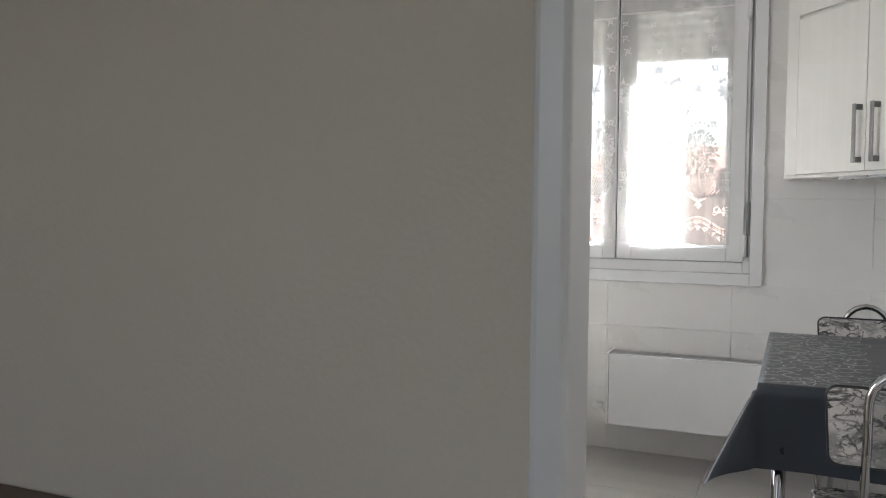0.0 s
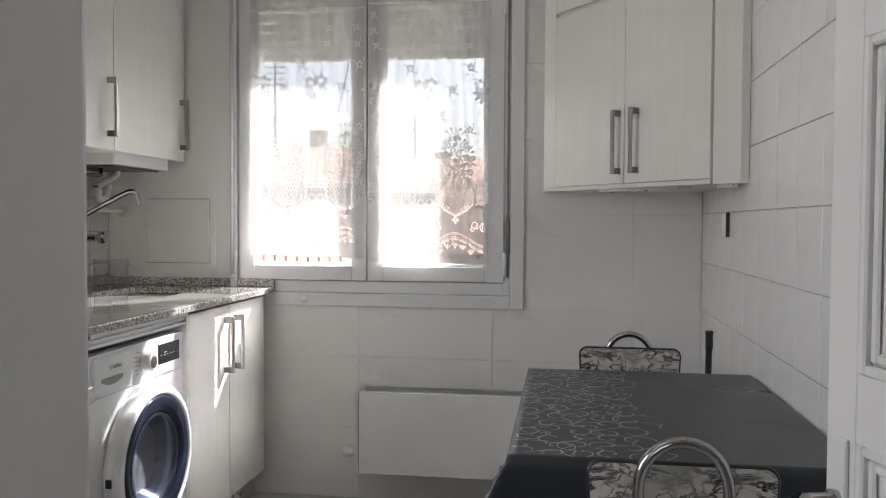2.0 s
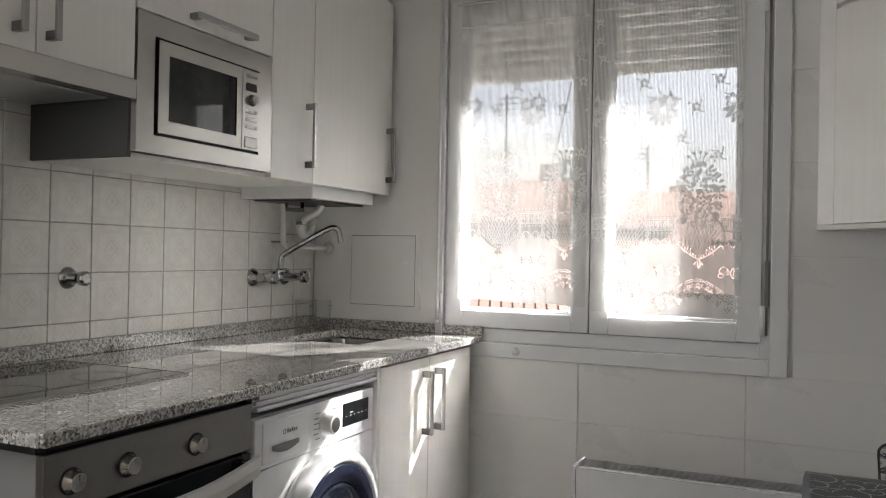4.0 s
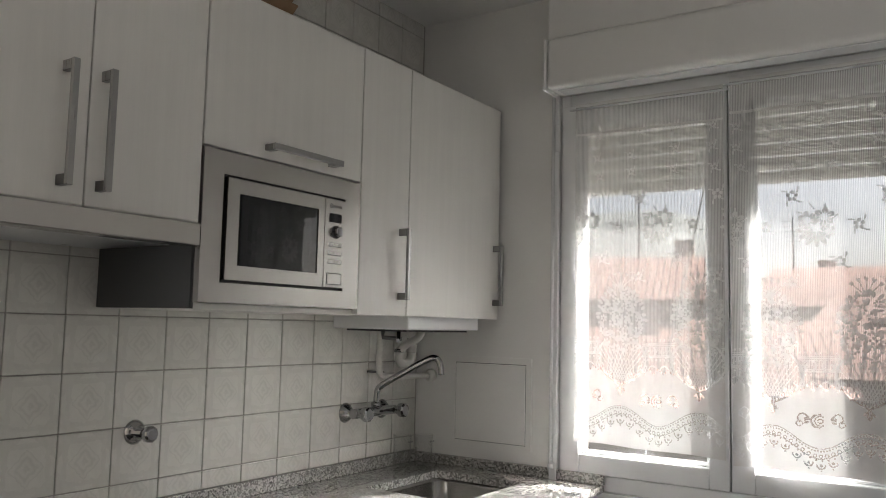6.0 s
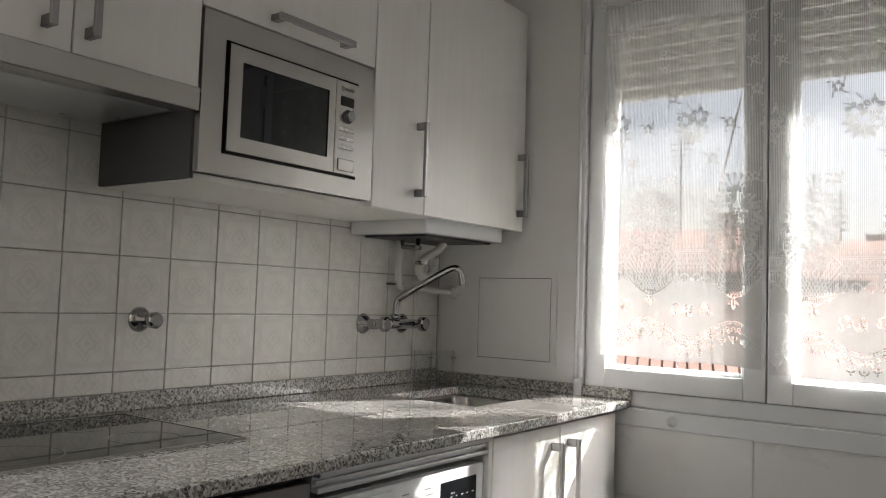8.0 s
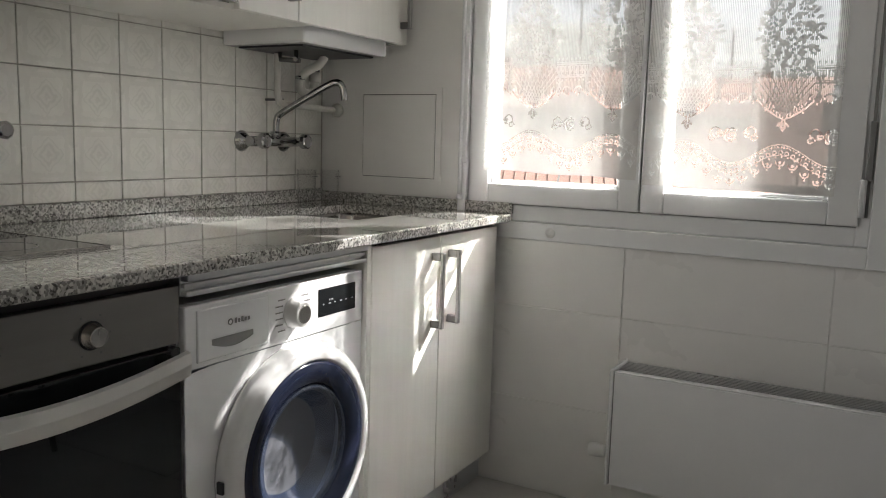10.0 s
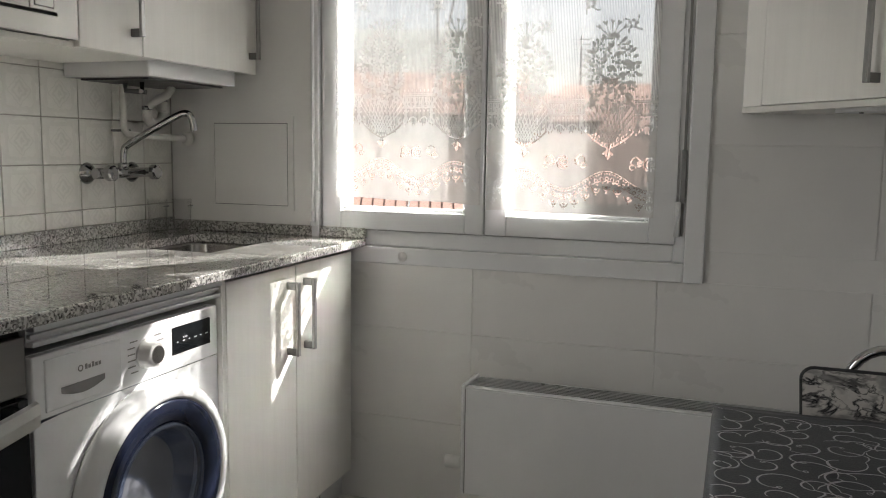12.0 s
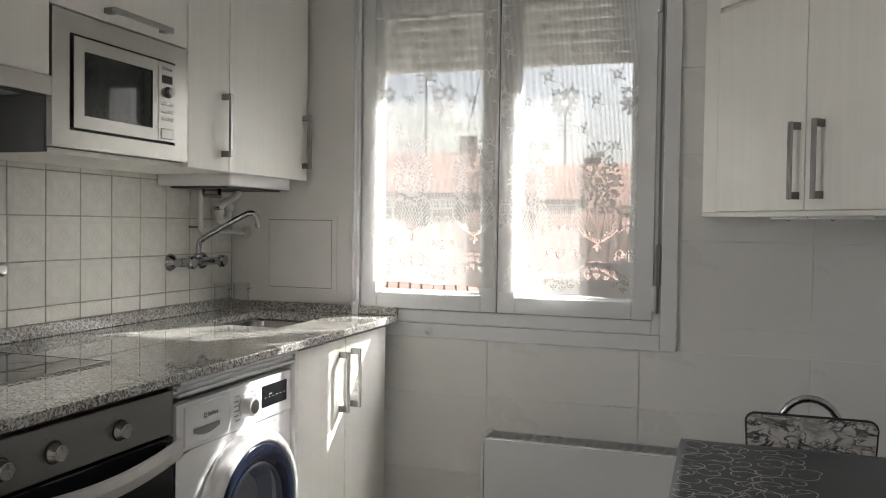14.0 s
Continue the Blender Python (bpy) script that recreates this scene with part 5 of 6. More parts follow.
# ---------------------------------------------------------------- corner cabinet
def corner_cabinet():
    c = thing("corner_cabinet", (2.35, -0.3, 1.362), "white wood-grain diagonal corner wall cabinet with two doors", "cabinet")
    zb, zt = 1.362, 2.300
    outline = [(2.018, -0.001), (2.018, -0.118), (2.568, -0.792), (2.658, -0.868), (2.658, -0.001)]
    part("carcass", prism(outline, zb + 0.004, zt - 0.001), LAMSIDE, c)
    A, B = Vector((2.018, -0.118, 0)), Vector((2.568, -0.792, 0))
    d = (B - A).normalized()
    nrm = Vector((d.y, -d.x, 0))
    if nrm.y > 0:
        nrm = -nrm
    L = (B - A).length

    def along(u0, u1, v0, v1, z0, z1, bevel=0.0015):
        bm = box(u0, u1, v0, v1, z0, z1, bevel)
        for v in bm.verts:
            p = A + d * v.co.x + nrm * v.co.y
            v.co = Vector((p.x, p.y, v.co.z))
        bmesh.ops.recalc_face_normals(bm, faces=bm.faces)
        return bm

    part("bottom_edge", along(0.0, L, 0.0, 0.020, zb, zb + 0.016), LAMSIDE, c)
    part("stile", along(0.0, 0.0735, 0.0, 0.018, zb + 0.0165, zt), LAM, c)
    mid = 0.472
    for u0, u1, hu in ((0.075, mid - 0.0015, mid - 0.024), (mid + 0.0015, L - 0.004, mid + 0.068)):
        z1 = 2.058
        dr = part("door", along(u0, u1, 0.0, 0.019, zb + 0.018, z1), LAM, c)
        bm = bmesh.new()
        for z in (1.413, 1.622):
            b2 = along(hu - 0.007, hu + 0.007, 0.019, 0.049, z, z + 0.022, 0.001)
            me = bpy.data.meshes.new("tmp")
            b2.to_mesh(me)
            b2.free()
            bm.from_mesh(me)
            bpy.data.meshes.remove(me)
        two_tone(bm, along(hu - 0.0075, hu + 0.0075, 0.049, 0.059, 1.412, 1.645), dr, "satin metal bar handle")
        part("upper_door", along(u0, u1, 0.0, 0.019, 2.075, zt), LAM, c)
    part("end_panel", prism([(2.568, -0.792), (2.560, -0.806), (2.632, -0.873), (2.6575, -0.866)], zb, zt), LAM, c)
    lamp = part("underlight_plate", along(L * 0.34, L * 0.80, -0.09, -0.015, zb - 0.009, zb + 0.0035, 0.001), ALU, c, "thin grey light fitting underneath")
    for u in (0.42, 0.62):
        part("screw", along(L * u - 0.004, L * u + 0.004, -0.03, -0.022, zb - 0.013, zb - 0.0092, 0.0005), GREYPLAST, lamp)
    part("bracket", box(2.57, 2.63, -0.84, -0.80, zb - 0.012, zb - 0.0005, 0.001), ALU, c, "small metal bracket")
    return c


corner_cabinet()

# ---------------------------------------------------------------- radiator
def radiator():
    r = thing("radiator", (1.7, -0.17, 0.18), "white low panel convector radiator with top grille", "radiator")
    x0, x1, y0, y1, z0, z1 = 1.240, 2.36, -0.252, -0.10, 0.19, 0.532
    part("front_panel", box(x0 + 0.014, x1, y0, y0 + 0.004, z0, z1 - 0.006, 0.001), WHITEAPP, r)
    part("back_panel", box(x0 + 0.014, x1, y1 - 0.02, y1, z0, z1 - 0.006), WHITEAPP, r)
    part("end_cap", box(x0, x0 + 0.0125, y0 - 0.003, y1, z0 - 0.003, z1 + 0.003, 0.004, 2), WHITEAPP, r)
    part("joint", box(x0 + 0.0127, x0 + 0.0149, y0 - 0.0006, y0 + 0.006, z0 + 0.002, z1 - 0.008), GREYPLAST, r, "dark joint beside the end cap")
    part("end_cap", box(x1, x1 + 0.0135, y0 - 0.002, y1, z0, z1, 0.004, 2), WHITEAPP, r)
    bm = quad_box(bmesh.new(), x0 + 0.014, x1, y0, y0 + 0.022, z1 - 0.006, z1, 0.002)
    part("top_lip", bm, WHITEAPP, r)
    for i in range(8):
        y = y0 + 0.027 + i * 0.0148
        part("grille_slat", box(x0 + 0.014, x1, y, y + 0.0055, z1 - 0.0055, z1 - 0.0025), ALU, r)
    # Black block puts the shade between the slats into colour.
    part("core", box(x0 + 0.016, x1 - 0.004, y0 + 0.006, y1 - 0.022, z0 + 0.02, z1 - 0.012), BLACK, r, "black block for the shade inside the radiator")
    for x in (1.45, 2.1):
        part("wall_bracket", box(x, x + 0.04, y1, -0.0045, z1 - 0.12, z1 - 0.06), WHITEAPP, r)
    vb = part("valve", tube([(1.237, -0.17, 0.255), (1.215, -0.17, 0.255)], 0.012, 14), WHITEPLAST, r)
    th = turned([(0.0, 0), (0.021, 0), (0.0215, 0.022), (0.019, 0.045), (0.012, 0.05), (0.0, 0.05)], "x", (1.165, -0.17, 0.255), 14)
    part("thermostat_head", th, WHITEPLAST, vb, "white thermostat head")
    part("supply_pipe", tube([(1.222, -0.17, 0.25), (1.222, -0.17, 0.225), (1.222, -0.10, 0.215), (1.222, -0.005, 0.215)], 0.008, 12, None, 1), PIPE, r)
    return r


radiator()

# ---------------------------------------------------------------- table, cloth, chairs
TX0, TX1, TY0, TY1, TZ = 1.985, 2.645, -1.955, -0.985, 0.782


def table():
    t = thing("kitchen_table", (2.3, -1.47, 0), "rectangular kitchen table with chrome legs under a cloth", "table")
    part("tabletop", box(TX0 + 0.004, TX1 - 0.004, TY0 + 0.004, TY1 - 0.004, TZ - 0.03, TZ - 0.003, 0.004), LAMSIDE, t)
    for x in (TX0 + 0.05, TX1 - 0.05):
        for y in (TY0 + 0.06, TY1 - 0.06):
            part("leg", tube([(x, y, 0.0), (x, y, TZ - 0.0302)], 0.016, 16), CHROME, t)
    return t


table()


def tablecloth():
    c = thing("tablecloth", (2.3, -1.47, 0.5), "slate grey oilcloth with silver scroll print, hanging over the table", "tablecloth")
    bm = bmesh.new()
    rng = random.Random(5)
    hang = 0.215
    u_lo, u_hi = TX0 - hang, TX1
    v_lo, v_hi = TY0 - hang, TY1 + hang
    r = 0.012

    us = [u_lo + hang * k / 12 for k in range(12)] + [TX0 + (TX1 - TX0) * k / 34 for k in range(35)]
    vs_ = [v_lo + hang * k / 12 for k in range(12)] + [TY0 + (TY1 - TY0) * k / 48 for k in range(49)] + [TY1 + hang * (k + 1) / 12 for k in range(12)]
    nu, nv = len(us) - 1, len(vs_) - 1
    grid = []
    for v in vs_:
        row = []
        for u in us:
            x, y, z = u, v, TZ
            ox = max(0.0, TX0 - u)
            oy = max(0.0, TY0 - v) or -max(0.0, v - TY1)
            drop = max(ox, abs(oy))
            if ox > 0 and oy > 0:
                # the near corner falls as a flared cone
                th = math.atan2(oy, ox)
                dd = math.hypot(ox, oy)
                k = 0.03 + 0.47 * math.sin(2 * th) ** 1.5
                x = TX0 - (min(dd, 0.004) + k * dd) * math.cos(th) ** 0.7
                y = TY0 - (min(dd, 0.004) + k * dd) * math.sin(th) * 0.55
                drop = dd * math.sqrt(1 - k * k)
            else:
                if ox > 0:
                    x = TX0 - min(ox, 0.004) - 0.03 * ox
                if oy != 0:
                    s = 1 if oy > 0 else -1
                    edge = TY0 if s > 0 else TY1
                    y = edge - s * (min(abs(oy), 0.004) + 0.03 * abs(oy) + 0.010 * math.sin(11 * u + 1) * abs(oy) / hang * min(1, (u - TX0) / 0.1 if u > TX0 else 0))
            z = TZ - max(0.0, drop - 0.002)
            if drop == 0:
                z += 0.0015 * noise.noise((u * 5, v * 4, 0)) + 0.0028 * max(0, noise.noise((u * 3 + v * 9, v * 2, 3)) - 0.25)
            row.append(bm.verts.new((x, y, z)))
        grid.append(row)
    for j in range(nv):
        for i in range(nu):
            f = bm.faces.new((grid[j][i], grid[j][i + 1], grid[j + 1][i + 1], grid[j + 1][i]))
            f.smooth = True
    bmesh.ops.recalc_face_normals(bm, faces=bm.faces)
    cl = part("cloth", bm, CLOTH, c)
    sw = bmesh.new()

    def strip(pts, w):
        prev = None
        for i, (x, y) in enumerate(pts):
            x0, y0 = pts[max(i - 1, 0)]
            x1, y1 = pts[min(i + 1, len(pts) - 1)]
            d = math.hypot(x1 - x0, y1 - y0) or 1
            ww = w * (0.35 + 0.65 * math.sin(math.pi * min(1, (i + 0.6) / len(pts))))
            nx, ny = -(y1 - y0) / d * ww, (x1 - x0) / d * ww
            cur = (sw.verts.new((x + nx, y + ny, TZ + 0.0036)), sw.verts.new((x - nx, y - ny, TZ + 0.0036)))
            if prev:
                sw.faces.new((prev[0], prev[1], cur[1], cur[0]))
            prev = cur

    gx = TX0 + 0.03
    while gx < TX0 + 0.27:
        gy = TY0 + 0.03
        while gy < TY1 - 0.03:
            cx, cy = gx + rng.uniform(-0.012, 0.012), gy + rng.uniform(-0.012, 0.012)
            a0, s = rng.uniform(0, 6.28), rng.choice((-1, 1))
            R = rng.uniform(0.026, 0.050)
            pts = []
            for k in range(20):
                t = k / 19
                rad = R * (1 - 0.72 * t)
                a = a0 + s * t * 5.0
                pts.append((cx + rad * math.cos(a), cy + rad * math.sin(a)))
            strip(pts, 0.0017)
            a1 = a0 + math.pi * 0.9
            p0 = pts[0]
            tail = [(p0[0] + 0.05 * t * math.cos(a0 - s * 1.4) + 0.012 * math.sin(5 * t), p0[1] + 0.05 * t * math.sin(a0 - s * 1.4) + 0.008 * math.sin(4 * t)) for t in [q / 8 for q in range(9)]]
            strip(tail, 0.0016)
            if gx > TX0 + 0.16 and rng.random() < 0.45:
                gy += 0.058
                continue
            if rng.random() < 0.5:
                q = pts[-1]
                strip([(q[0] + 0.004 * math.cos(b), q[1] + 0.004 * math.sin(b)) for b in [1.2 * n_ for n_ in range(6)]], 0.0012)
            gy += 0.058
        gx += 0.056
    bad = [f for f in sw.faces if any(not (TX0 + 0.003 < v.co.x < TX1 - 0.003 and TY0 + 0.003 < v.co.y < TY1 - 0.003) for v in f.verts)]
    bmesh.ops.delete(sw, geom=bad, context="FACES")
    part("scroll_print", sw, SILVER, c, "thin silver scroll print")
    return c


tablecloth()


def chair(at, turn):
    """Chrome tube chair with a marbled back and seat; it faces local +y, its back at y = 0."""
    c = thing("kitchen_chair", (0, 0, 0), "chrome tube chair with grey marbled back and seat at the table", "chair", "chairs at the table")
    w = 0.32
    tilt = 0.10
    # backrest panel with rounded corners
    bm = bmesh.new()
    pts = []
    r = 0.022
    z0, z1 = 0.635, 0.812
    for cx, cz, a in ((w / 2 - r, z1 - r, 0), (-w / 2 + r, z1 - r, 90), (-w / 2 + r + 0.008, z0 + r, 180), (w / 2 - r - 0.008, z0 + r, 270)):
        for k in range(6):
            t = radians(a + 18 * k)
            pts.append((cx + r * math.cos(t), cz + r * math.sin(t)))
    front = [bm.verts.new((x, 0.013 + 0.10 * x * x, z)) for x, z in pts]
    back = [bm.verts.new((x, 0.0 + 0.10 * x * x, z)) for x, z in pts]
    bm.faces.new(front)
    bm.faces.new(back[::-1])
    n = len(pts)
    for i in range(n):
        bm.faces.new((front[i], front[(i + 1) % n], back[(i + 1) % n], back[i]))
    bmesh.ops.recalc_face_normals(bm, faces=bm.faces)
    b = part("backrest", bm, MARBLE, c, "grey veined marbled back panel")
    edge = tube([(x, 0.0065 + 0.10 * x * x, z) for x, z in pts + pts[:1]], 0.0055, 8)
    part("edge_band", edge, BLACK, b, "dark edge band")
    # hoop that runs down into the rear legs
    hw = 0.076
    arc = [(hw * math.cos(math.pi * k / 12), -0.014, 0.776 + 0.082 * math.sin(math.pi * k / 12)) for k in range(13)]
    line = [(hw + 0.035, -0.10, 0.0), (hw + 0.012, -0.045, 0.40), (hw, -0.014, 0.70)] + arc + [(-hw, -0.014, 0.70), (-hw - 0.012, -0.045, 0.40), (-hw - 0.035, -0.10, 0.0)]
    hoop = part("hoop_frame", tube(line, 0.0105, 14), CHROME, c, "chrome tube hoop and rear legs")
    for s in (-1, 1):
        for z in (0.745, 0.665):
            part("bolt", turned([(0.0, 0), (0.005, 0), (0.004, 0.003), (0.0, 0.0035)], "y", (s * hw, -0.0278, z), 10), GREYPLAST, hoop)
    seat = prism([(-0.17, 0.03), (0.17, 0.03), (0.18, 0.36), (0.14, 0.385), (-0.14, 0.385), (-0.18, 0.36)], 0.44, 0.462, 0.006)
    part("seat", seat, MARBLE, c, "grey marbled seat")
    for s in (-1, 1):
        part("front_leg", tube([(s * 0.17, 0.36, 0.0), (s * 0.15, 0.33, 0.42), (s * 0.14, 0.28, 0.428), (s * 0.095, 0.02, 0.428), (s * 0.09, -0.04, 0.428)], 0.0105, 12, None, 1), CHROME, c)
    part("crossbar", tube([(-0.155, 0.335, 0.34), (0.155, 0.335, 0.34)], 0.008, 10), CHROME, c)
    c.matrix_world = pose(*at, 0, 0, turn)
    return c


ch = chair((2.298, -2.075, 0), 0)
ch2 = copy_thing(ch, pose(2.308, -0.775, 0.008, 0, 0, 180))

# broom in the corner
br = thing("broom", (2.585, -0.62, 0), "black broom handle standing against the tiled wall", "broom")
part("stick", tube([(2.57, -0.66, 0.06), (2.588, -0.622, 0.80)], 0.011, 12), BLACK, br)
part("grip", turned([(0.0, 0), (0.0125, 0), (0.0135, 0.02), (0.0125, 0.05), (0.0145, 0.055), (0.0145, 0.062), (0.011, 0.066), (0.0, 0.066)], "z", (2.589, -0.62, 0.80), 16), BLACK, br)
part("brush_head", box(2.46, 2.64, -0.69, -0.635, 0.04, 0.075, 0.008, 2), BLACK, br)
part("bristles", box(2.462, 2.638, -0.688, -0.637, 0.0, 0.0395), GREYPLAST, br)

sw = thing("wall_switch", (XR, -0.53, 1.23), "white wall switch plate on the tiles", "switch")
part("plate", box(XR - 0.012, XR + 0.0, -0.57, -0.49, 1.19, 1.272, 0.003, 2), WHITEPLAST, sw)
# Black strip paints the shade on the switch box's near side.
part("side_slot", box(XR - 0.013, XR - 0.001, -0.5745, -0.5703, 1.188, 1.274), BLACK, sw, "black strip for the shaded edge of the switch box")
part("rocker", box(XR - 0.0145, XR - 0.0121, -0.558, -0.502, 1.202, 1.26, 0.001), WHITEPLAST, sw)

# hall furniture
hs = thing("hall_sideboard", (0.9, -3.32, 0), "dark stained wooden sideboard against the hall wall", "sideboard")
part("top", box(0.2, 1.5, -3.47, -3.193, 0.72, 0.748, 0.004, 2), DARKWOOD, hs)
part("body", box(0.23, 1.47, -3.45, -3.195, 0.06, 0.7195), DARKWOOD, hs)
for i in range(2):
    part("door", box(0.24 + i * 0.615, 0.845 + i * 0.615, -3.464, -3.4505, 0.09, 0.70, 0.003), DARKWOOD, hs)

# cord outside the panes, from the shutter to the sill
cord = thing("hanging_cord", (0.87, 0.16, 0.9405), "thin grey cord slanting down outside the window", "cord")
part("line", tube([(1.106, 0.150, 1.975), (1.073, 0.160, 1.841), (1.024, 0.160, 1.631), (0.945, 0.160, 1.28), (0.868, 0.160, 0.944)], 0.0032, 8, None, 1), GREYPLAST, cord)
part("knot", turned([(0.0, 0), (0.008, 0), (0.009, 0.006), (0.005, 0.012), (0.0, 0.012)], "z", (0.868, 0.160, 0.9402), 10), GREYPLAST, cord, "small knot on the sill")

# ---------------------------------------------------------------- outside
GZ = -9.0
fixed("facade_below", box(-5.0, 8.0, -9.0, 0.2, GZ, -0.305), RENDER1, "rendered storeys of the building below the flat", "wall")
fixed("ground", box(-900, 900, 0.6, 1800, GZ - 0.5, GZ), GROUND, "dry town ground far below the window", "ground")


def house(name, cx, cy, w, d, h, roof, wall, label, storeys=2, turn=0.0, cols=3):
    """A block with window openings on its near face and a pitched or flat roof."""
    o = thing(name, (0, 0, 0), label, "building", "houses outside")
    part("wall", box(-w / 2, w / 2, -d / 2, d / 2, 0, h), wall, o)
    if roof:
        bm = bmesh.new()
        e = 0.5
        rise = roof
        pts = [(-w / 2 - e, -d / 2 - e, h), (w / 2 + e, -d / 2 - e, h), (w / 2 + e, d / 2 + e, h), (-w / 2 - e, d / 2 + e, h), (-w / 2 - e, 0, h + rise), (w / 2 + e, 0, h + rise)]
        vs = [bm.verts.new(p) for p in pts]
        for f in ((0, 1, 5, 4), (2, 3, 4, 5), (1, 2, 5), (3, 0, 4), (0, 3, 2, 1)):
            bm.faces.new([vs[k] for k in f])
        bmesh.ops.recalc_face_normals(bm, faces=bm.faces)
        rf = part("roof", bm, ROOFT, o, "orange clay tile roof")
        ribs = bmesh.new()
        n = int(w / 0.22)
        for i in range(n):
            x = -w / 2 - e + (w + 2 * e) * (i + 0.5) / n
            tube([(x, -d / 2 - e, h + 0.008), (x, -0.02, h + rise + 0.008)], 0.014, 6, ribs)
        part("tile_rolls", ribs, ROOFT, rf)
        part("chimney", box(w * 0.2, w * 0.2 + 0.8, 0.6, 1.4, h, h + rise + 0.8), wall, o)
    else:
        part("parapet", box(-w / 2 - 0.1, w / 2 + 0.1, -d / 2 - 0.1, d / 2 + 0.1, h, h + 0.6), wall, o)
    sh = h / storeys
    for s in range(storeys):
        for k in range(cols):
            x = -w / 2 + w * (k + 0.5) / cols
            wdw = part("window", box(x - 0.55, x + 0.55, -d / 2 - 0.04, -d / 2 + 0.1, s * sh + 0.9, s * sh + 2.2), FARGLASS, o)
            part("sill", box(x - 0.7, x + 0.7, -d / 2 - 0.15, -d / 2 - 0.041, s * sh + 0.8, s * sh + 0.9), RENDER1, wdw)
    o.matrix_world = pose(cx, cy, GZ - 0.5, 0, 0, turn) @ Matrix.Scale(1.3, 4)
    return o


def far(az, dist):
    """Plan place at a bearing and distance from the window."""
    dist *= 1.35
    return 1.9 + dist * math.sin(radians(az)), -2.6 + dist * math.cos(radians(az))


house("house", *far(-20, 34), 6.5, 7, 9.6, 1.9, RENDER1, "cream house with an orange tile roof", 3, 14)
house("house", *far(-25.5, 20), 8, 6, 6.9, 1.4, RENDER1, "cream house with an orange tile roof", 2, 20)
house("house", *far(-17.5, 23), 7, 6, 7.0, 1.5, BRICKR, "brick house with an orange tile roof", 2, 17)
house("house", *far(-11.5, 40), 9, 8, 9.2, 1.9, BRICKR, "brick house with an orange tile roof", 3, 6, 4)
house("house", *far(-4.5, 34), 8, 8, 9.4, 1.7, RENDER1, "cream house with an orange tile roof", 3, -4)
house("house", *far(-8.0, 24), 7, 6, 7.4, 1.4, BRICKR, "brick house with an orange tile roof", 2, 4)
house("house", *far(1.5, 28), 9, 7, 8.2, 1.6, RENDER1, "cream house with an orange tile roof", 2, -8)
house("house", *far(8, 40), 12, 8, 9.0, 1.9, BRICKR, "brick house with an orange tile roof", 3, -12, 4)
house("house", *far(-29, 36), 10, 8, 9.4, 1.9, RENDER1, "cream house with an orange tile roof", 3, 26, 4)


def antenna(az, dist, base, top):
    """A roof mast with a row of short rods."""
    x, y = far(az, dist)
    o = thing("roof_antenna", (x, y, base), "thin grey television mast on a roof", "antenna", "masts on the roofs")
    part("mast", tube([(x, y, base), (x, y, top)], 0.06, 8), FARGLASS, o)
    for k in range(5):
        z = top - 0.25 - 0.32 * k
        part("rod", tube([(x - 0.7 + 0.06 * k, y, z), (x + 0.7 - 0.06 * k, y, z)], 0.025, 6), FARGLASS, o)


antenna(-20.2, 34, 4.9, 10.4)
antenna(-10.4, 40, 4.6, 8.6)


def hill():
    bm = bmesh.new()
    n, rows = 80, 6
    grid = []
    for j in range(rows + 1):
        row = []
        for i in range(n + 1):
            a = radians(-60 + 120 * i / n)
            r = 380 + 70 * j
            up = 3.1 + 4.7 / (1 + math.exp((math.degrees(a) + 12.6) / 1.5))
            crest = 10 + 800 * math.tan(radians(up)) + 5 * noise.noise((i * 0.11, 2.0, 0)) + 4 * noise.noise((i * 0.5, 5, 0))
            h = GZ + crest * math.sin(math.pi / 2 * j / rows)
            row.append(bm.verts.new((r * math.sin(a), r * math.cos(a), h)))
        grid.append(row)
    for j in range(rows):
        for i in range(n):
            f = bm.faces.new((grid[j][i], grid[j][i + 1], grid[j + 1][i + 1], grid[j + 1][i]))
            f.smooth = True
    bmesh.ops.recalc_face_normals(bm, faces=bm.faces)
    return fixed("backdrop", bm, HILL, "hazy wooded hill behind the town", "backdrop")


hill()

# ---------------------------------------------------------------- tiles, piece by piece
def tile_mesh(name, axis, w, h, t, material, bevel=0.0015):
    if axis == "x":
        bm = box(-t / 2, t / 2, -w / 2, w / 2, -h / 2, h / 2)
    elif axis == "y":
        bm = box(-w / 2, w / 2, -t / 2, t / 2, -h / 2, h / 2)
    else:
        bm = box(-w / 2, w / 2, -h / 2, h / 2, -t / 2, t / 2)
    bmesh.ops.bevel(bm, geom=bm.edges[:], offset=bevel, segments=1, affect="EDGES")
    return mesh_of(name, bm, material)


TILES = {}
trng = random.Random(11)


def lay(parent, axis, fixed_at, u0, u1, z0, z1, t, material, jitter=0.0004, bevel=0.0015, tilt=0.12):
    """One tile of a wall or floor, between two joints; alike sizes share one mesh."""
    w, h = round(u1 - u0, 3), round(z1 - z0, 3)
    if w < 0.012 or h < 0.012:
        return
    key = (axis, w, h, t, material.name)
    if key not in TILES:
        TILES[key] = tile_mesh("tile", axis, w, h, t, material, bevel)
    ob = new("tile", TILES[key])
    c = fixed_at + trng.uniform(-jitter, jitter)
    cu, cz = (u0 + u1) / 2, (z0 + z1) / 2
    ob.location = (c, cu, cz) if axis == "x" else ((cu, c, cz) if axis == "y" else (cu, cz, c))
    ob.rotation_euler = [radians(trng.uniform(-tilt, tilt)) for _ in range(3)]
    ob.parent = parent
    return ob


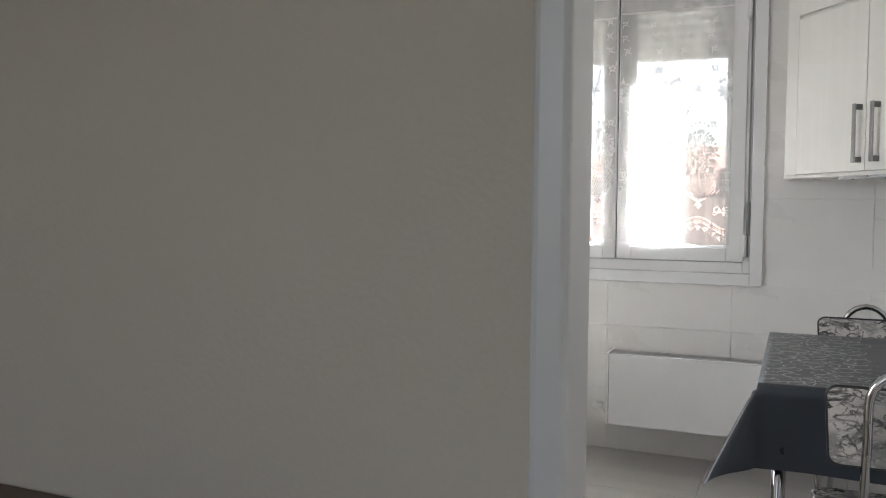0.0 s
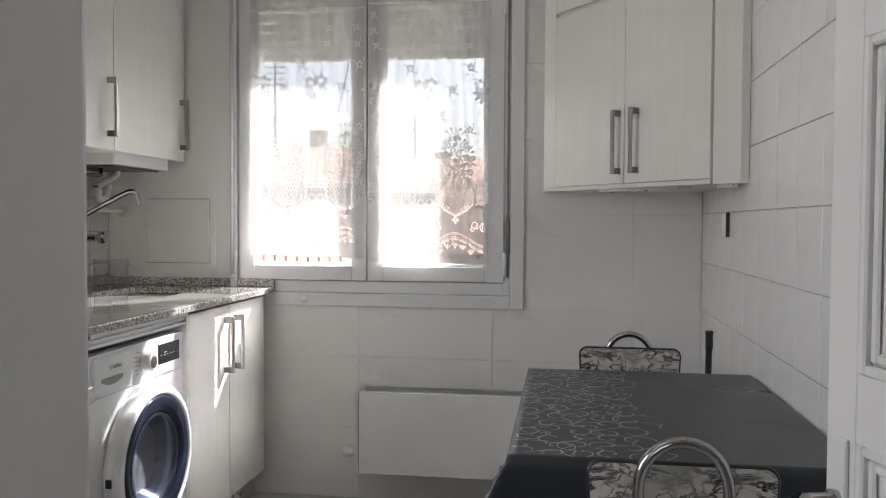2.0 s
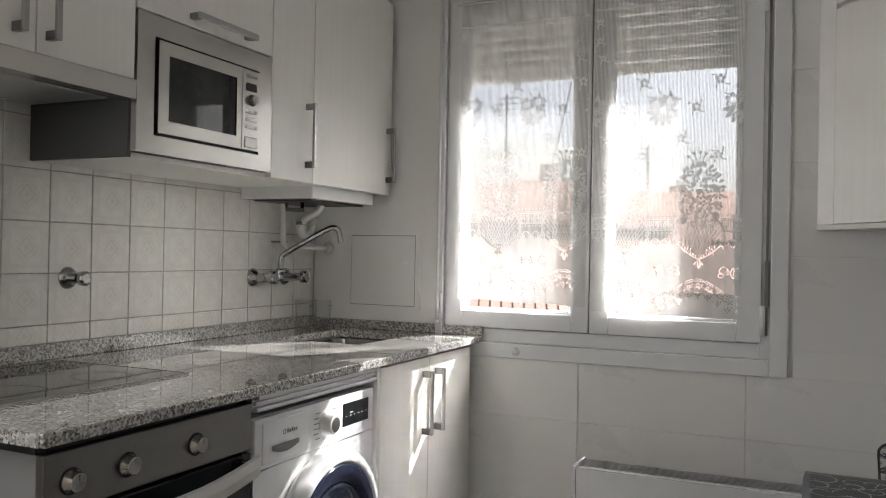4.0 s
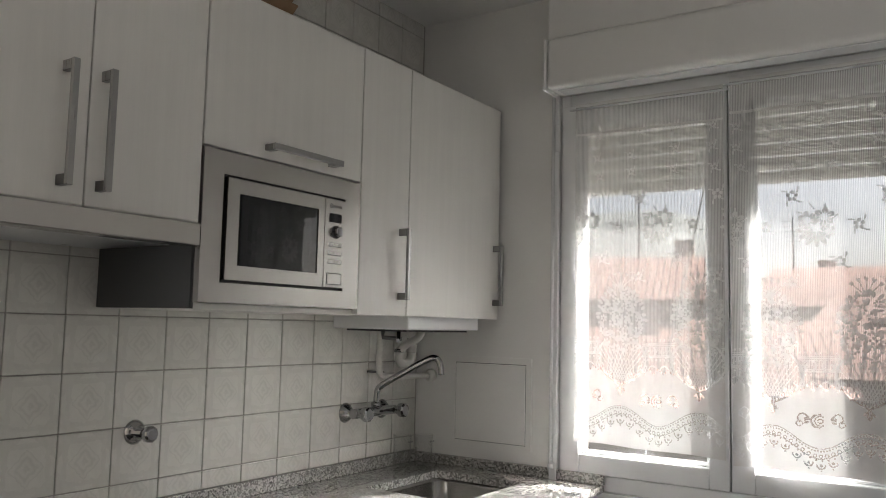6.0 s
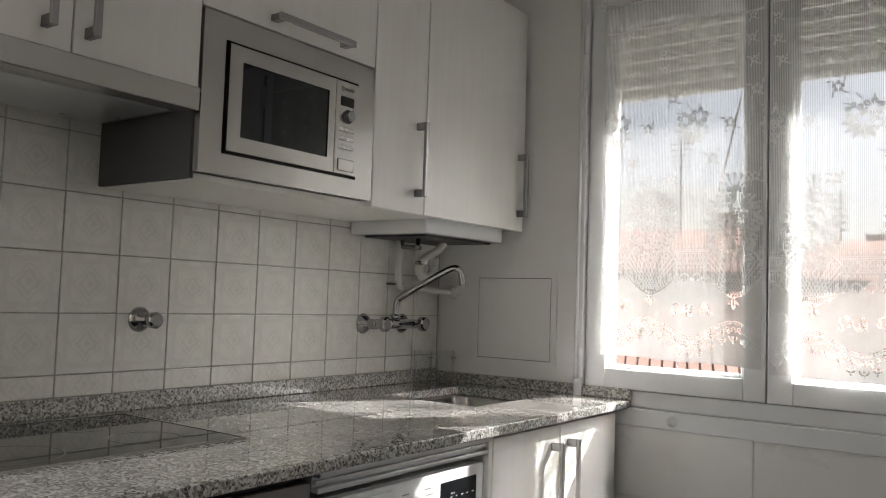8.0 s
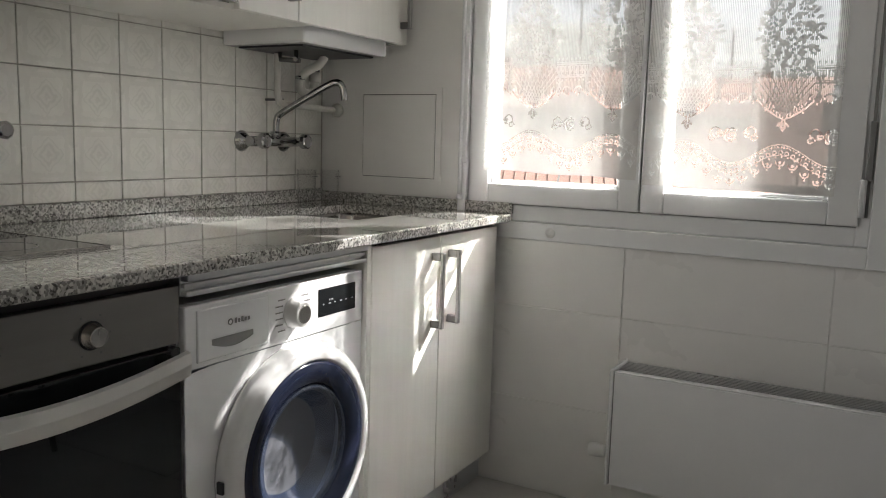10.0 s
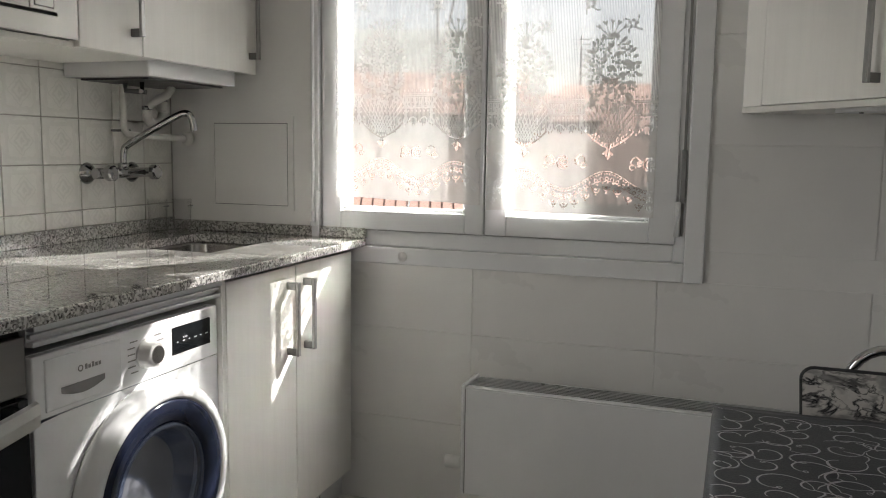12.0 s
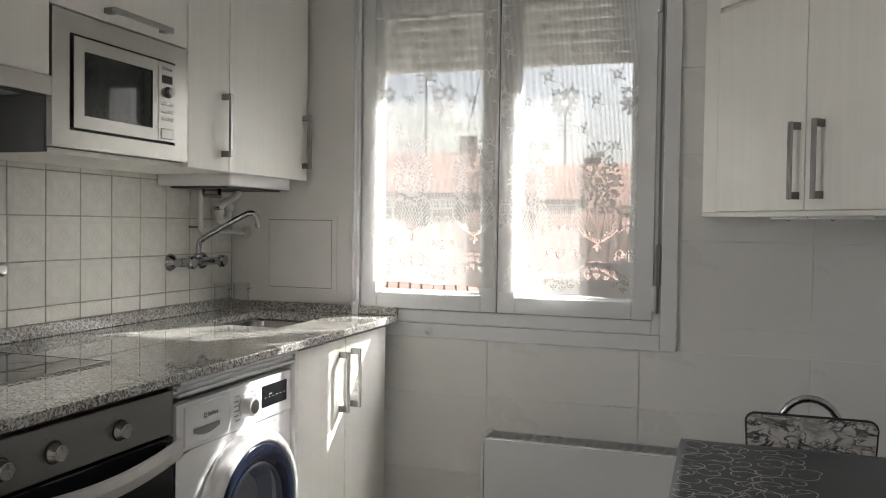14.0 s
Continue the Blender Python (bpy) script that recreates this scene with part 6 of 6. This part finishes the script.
# cream tiles on the counter wall, only where they are not behind cabinets
G = 0.0013
for k in range(-9, 7):
    u0, u1 = -0.9175 + 0.1513 * k + G, -0.9175 + 0.1513 * (k + 1) - G
    if u0 >= -0.004 or u1 < -2.25:
        continue
    u1 = min(u1, -0.002)
    for r in range(-3, 10):
        z0, z1 = 1.334 + 0.1475 * r + G, 1.334 + 0.1475 * (r + 1) - G
        z0, z1 = max(z0, 0.986), min(z1, ZC - 0.001)
        if z1 - z0 < 0.015 or (1.80 < z0 < 2.05):
            continue
        lay(wall_tiled, "x", -0.003, u0, u1, z0, z1, 0.006, DECOR)
# white tiles on the wall behind the table
G = 0.001
for k in range(0, 16):
    u1, u0 = -0.2 * k - G, -0.2 * (k + 1) + G
    u0, u1 = max(u0, YB + 0.001), min(u1, -0.001)
    for r in range(0, 14):
        z0, z1 = 0.2 * r + G - 0.125, 0.2 * (r + 1) - G - 0.125
        z0, z1 = max(z0, 0.001), min(z1, ZC - 0.001)
        if z1 - z0 < 0.015:
            continue
        lay(wall_right, "x", XR + 0.003, u0, u1, z0, z1, 0.006, RTILE)
# large painted tiles round the window
G = 0.0013
xs = (0.0, 0.595, 1.19, 1.787, 2.38, 2.66)
zs = (-0.003, 0.315, 0.635, 0.955, 1.275, 1.595, 1.915, 2.235, 2.555, 2.72)
for a, b in zip(xs, xs[1:]):
    for c, d in zip(zs, zs[1:]):
        x0, x1, z0, z1 = a + G, b - G, c + G, d - G
        if c < 0.9:
            lay(wall_window, "y", 0.002, x0, x1, max(z0, 0.001), min(z1, 0.862), 0.005, WTILE, 0.0001, 0.0008, 0.006)
        elif a > 1.7:
            x0 = max(x0, 1.918)
            lay(wall_window, "y", 0.002, x0, x1, z0, z1, 0.005, WTILE, 0.0001, 0.0008, 0.006)
# floor tiles
G = 0.0015
for i in range(5):
    for j in range(10):
        x0, x1 = 0.6 * i + G - 0.1, 0.6 * (i + 1) - G - 0.1
        y1, y0 = -0.6 * j - G, -0.6 * (j + 1) + G
        lay(floor, "z", -0.004, max(x0, 0.0), min(x1, 2.998), max(y0, -5.47), min(y1, -0.001), 0.008, FLOOR, 0.0003)
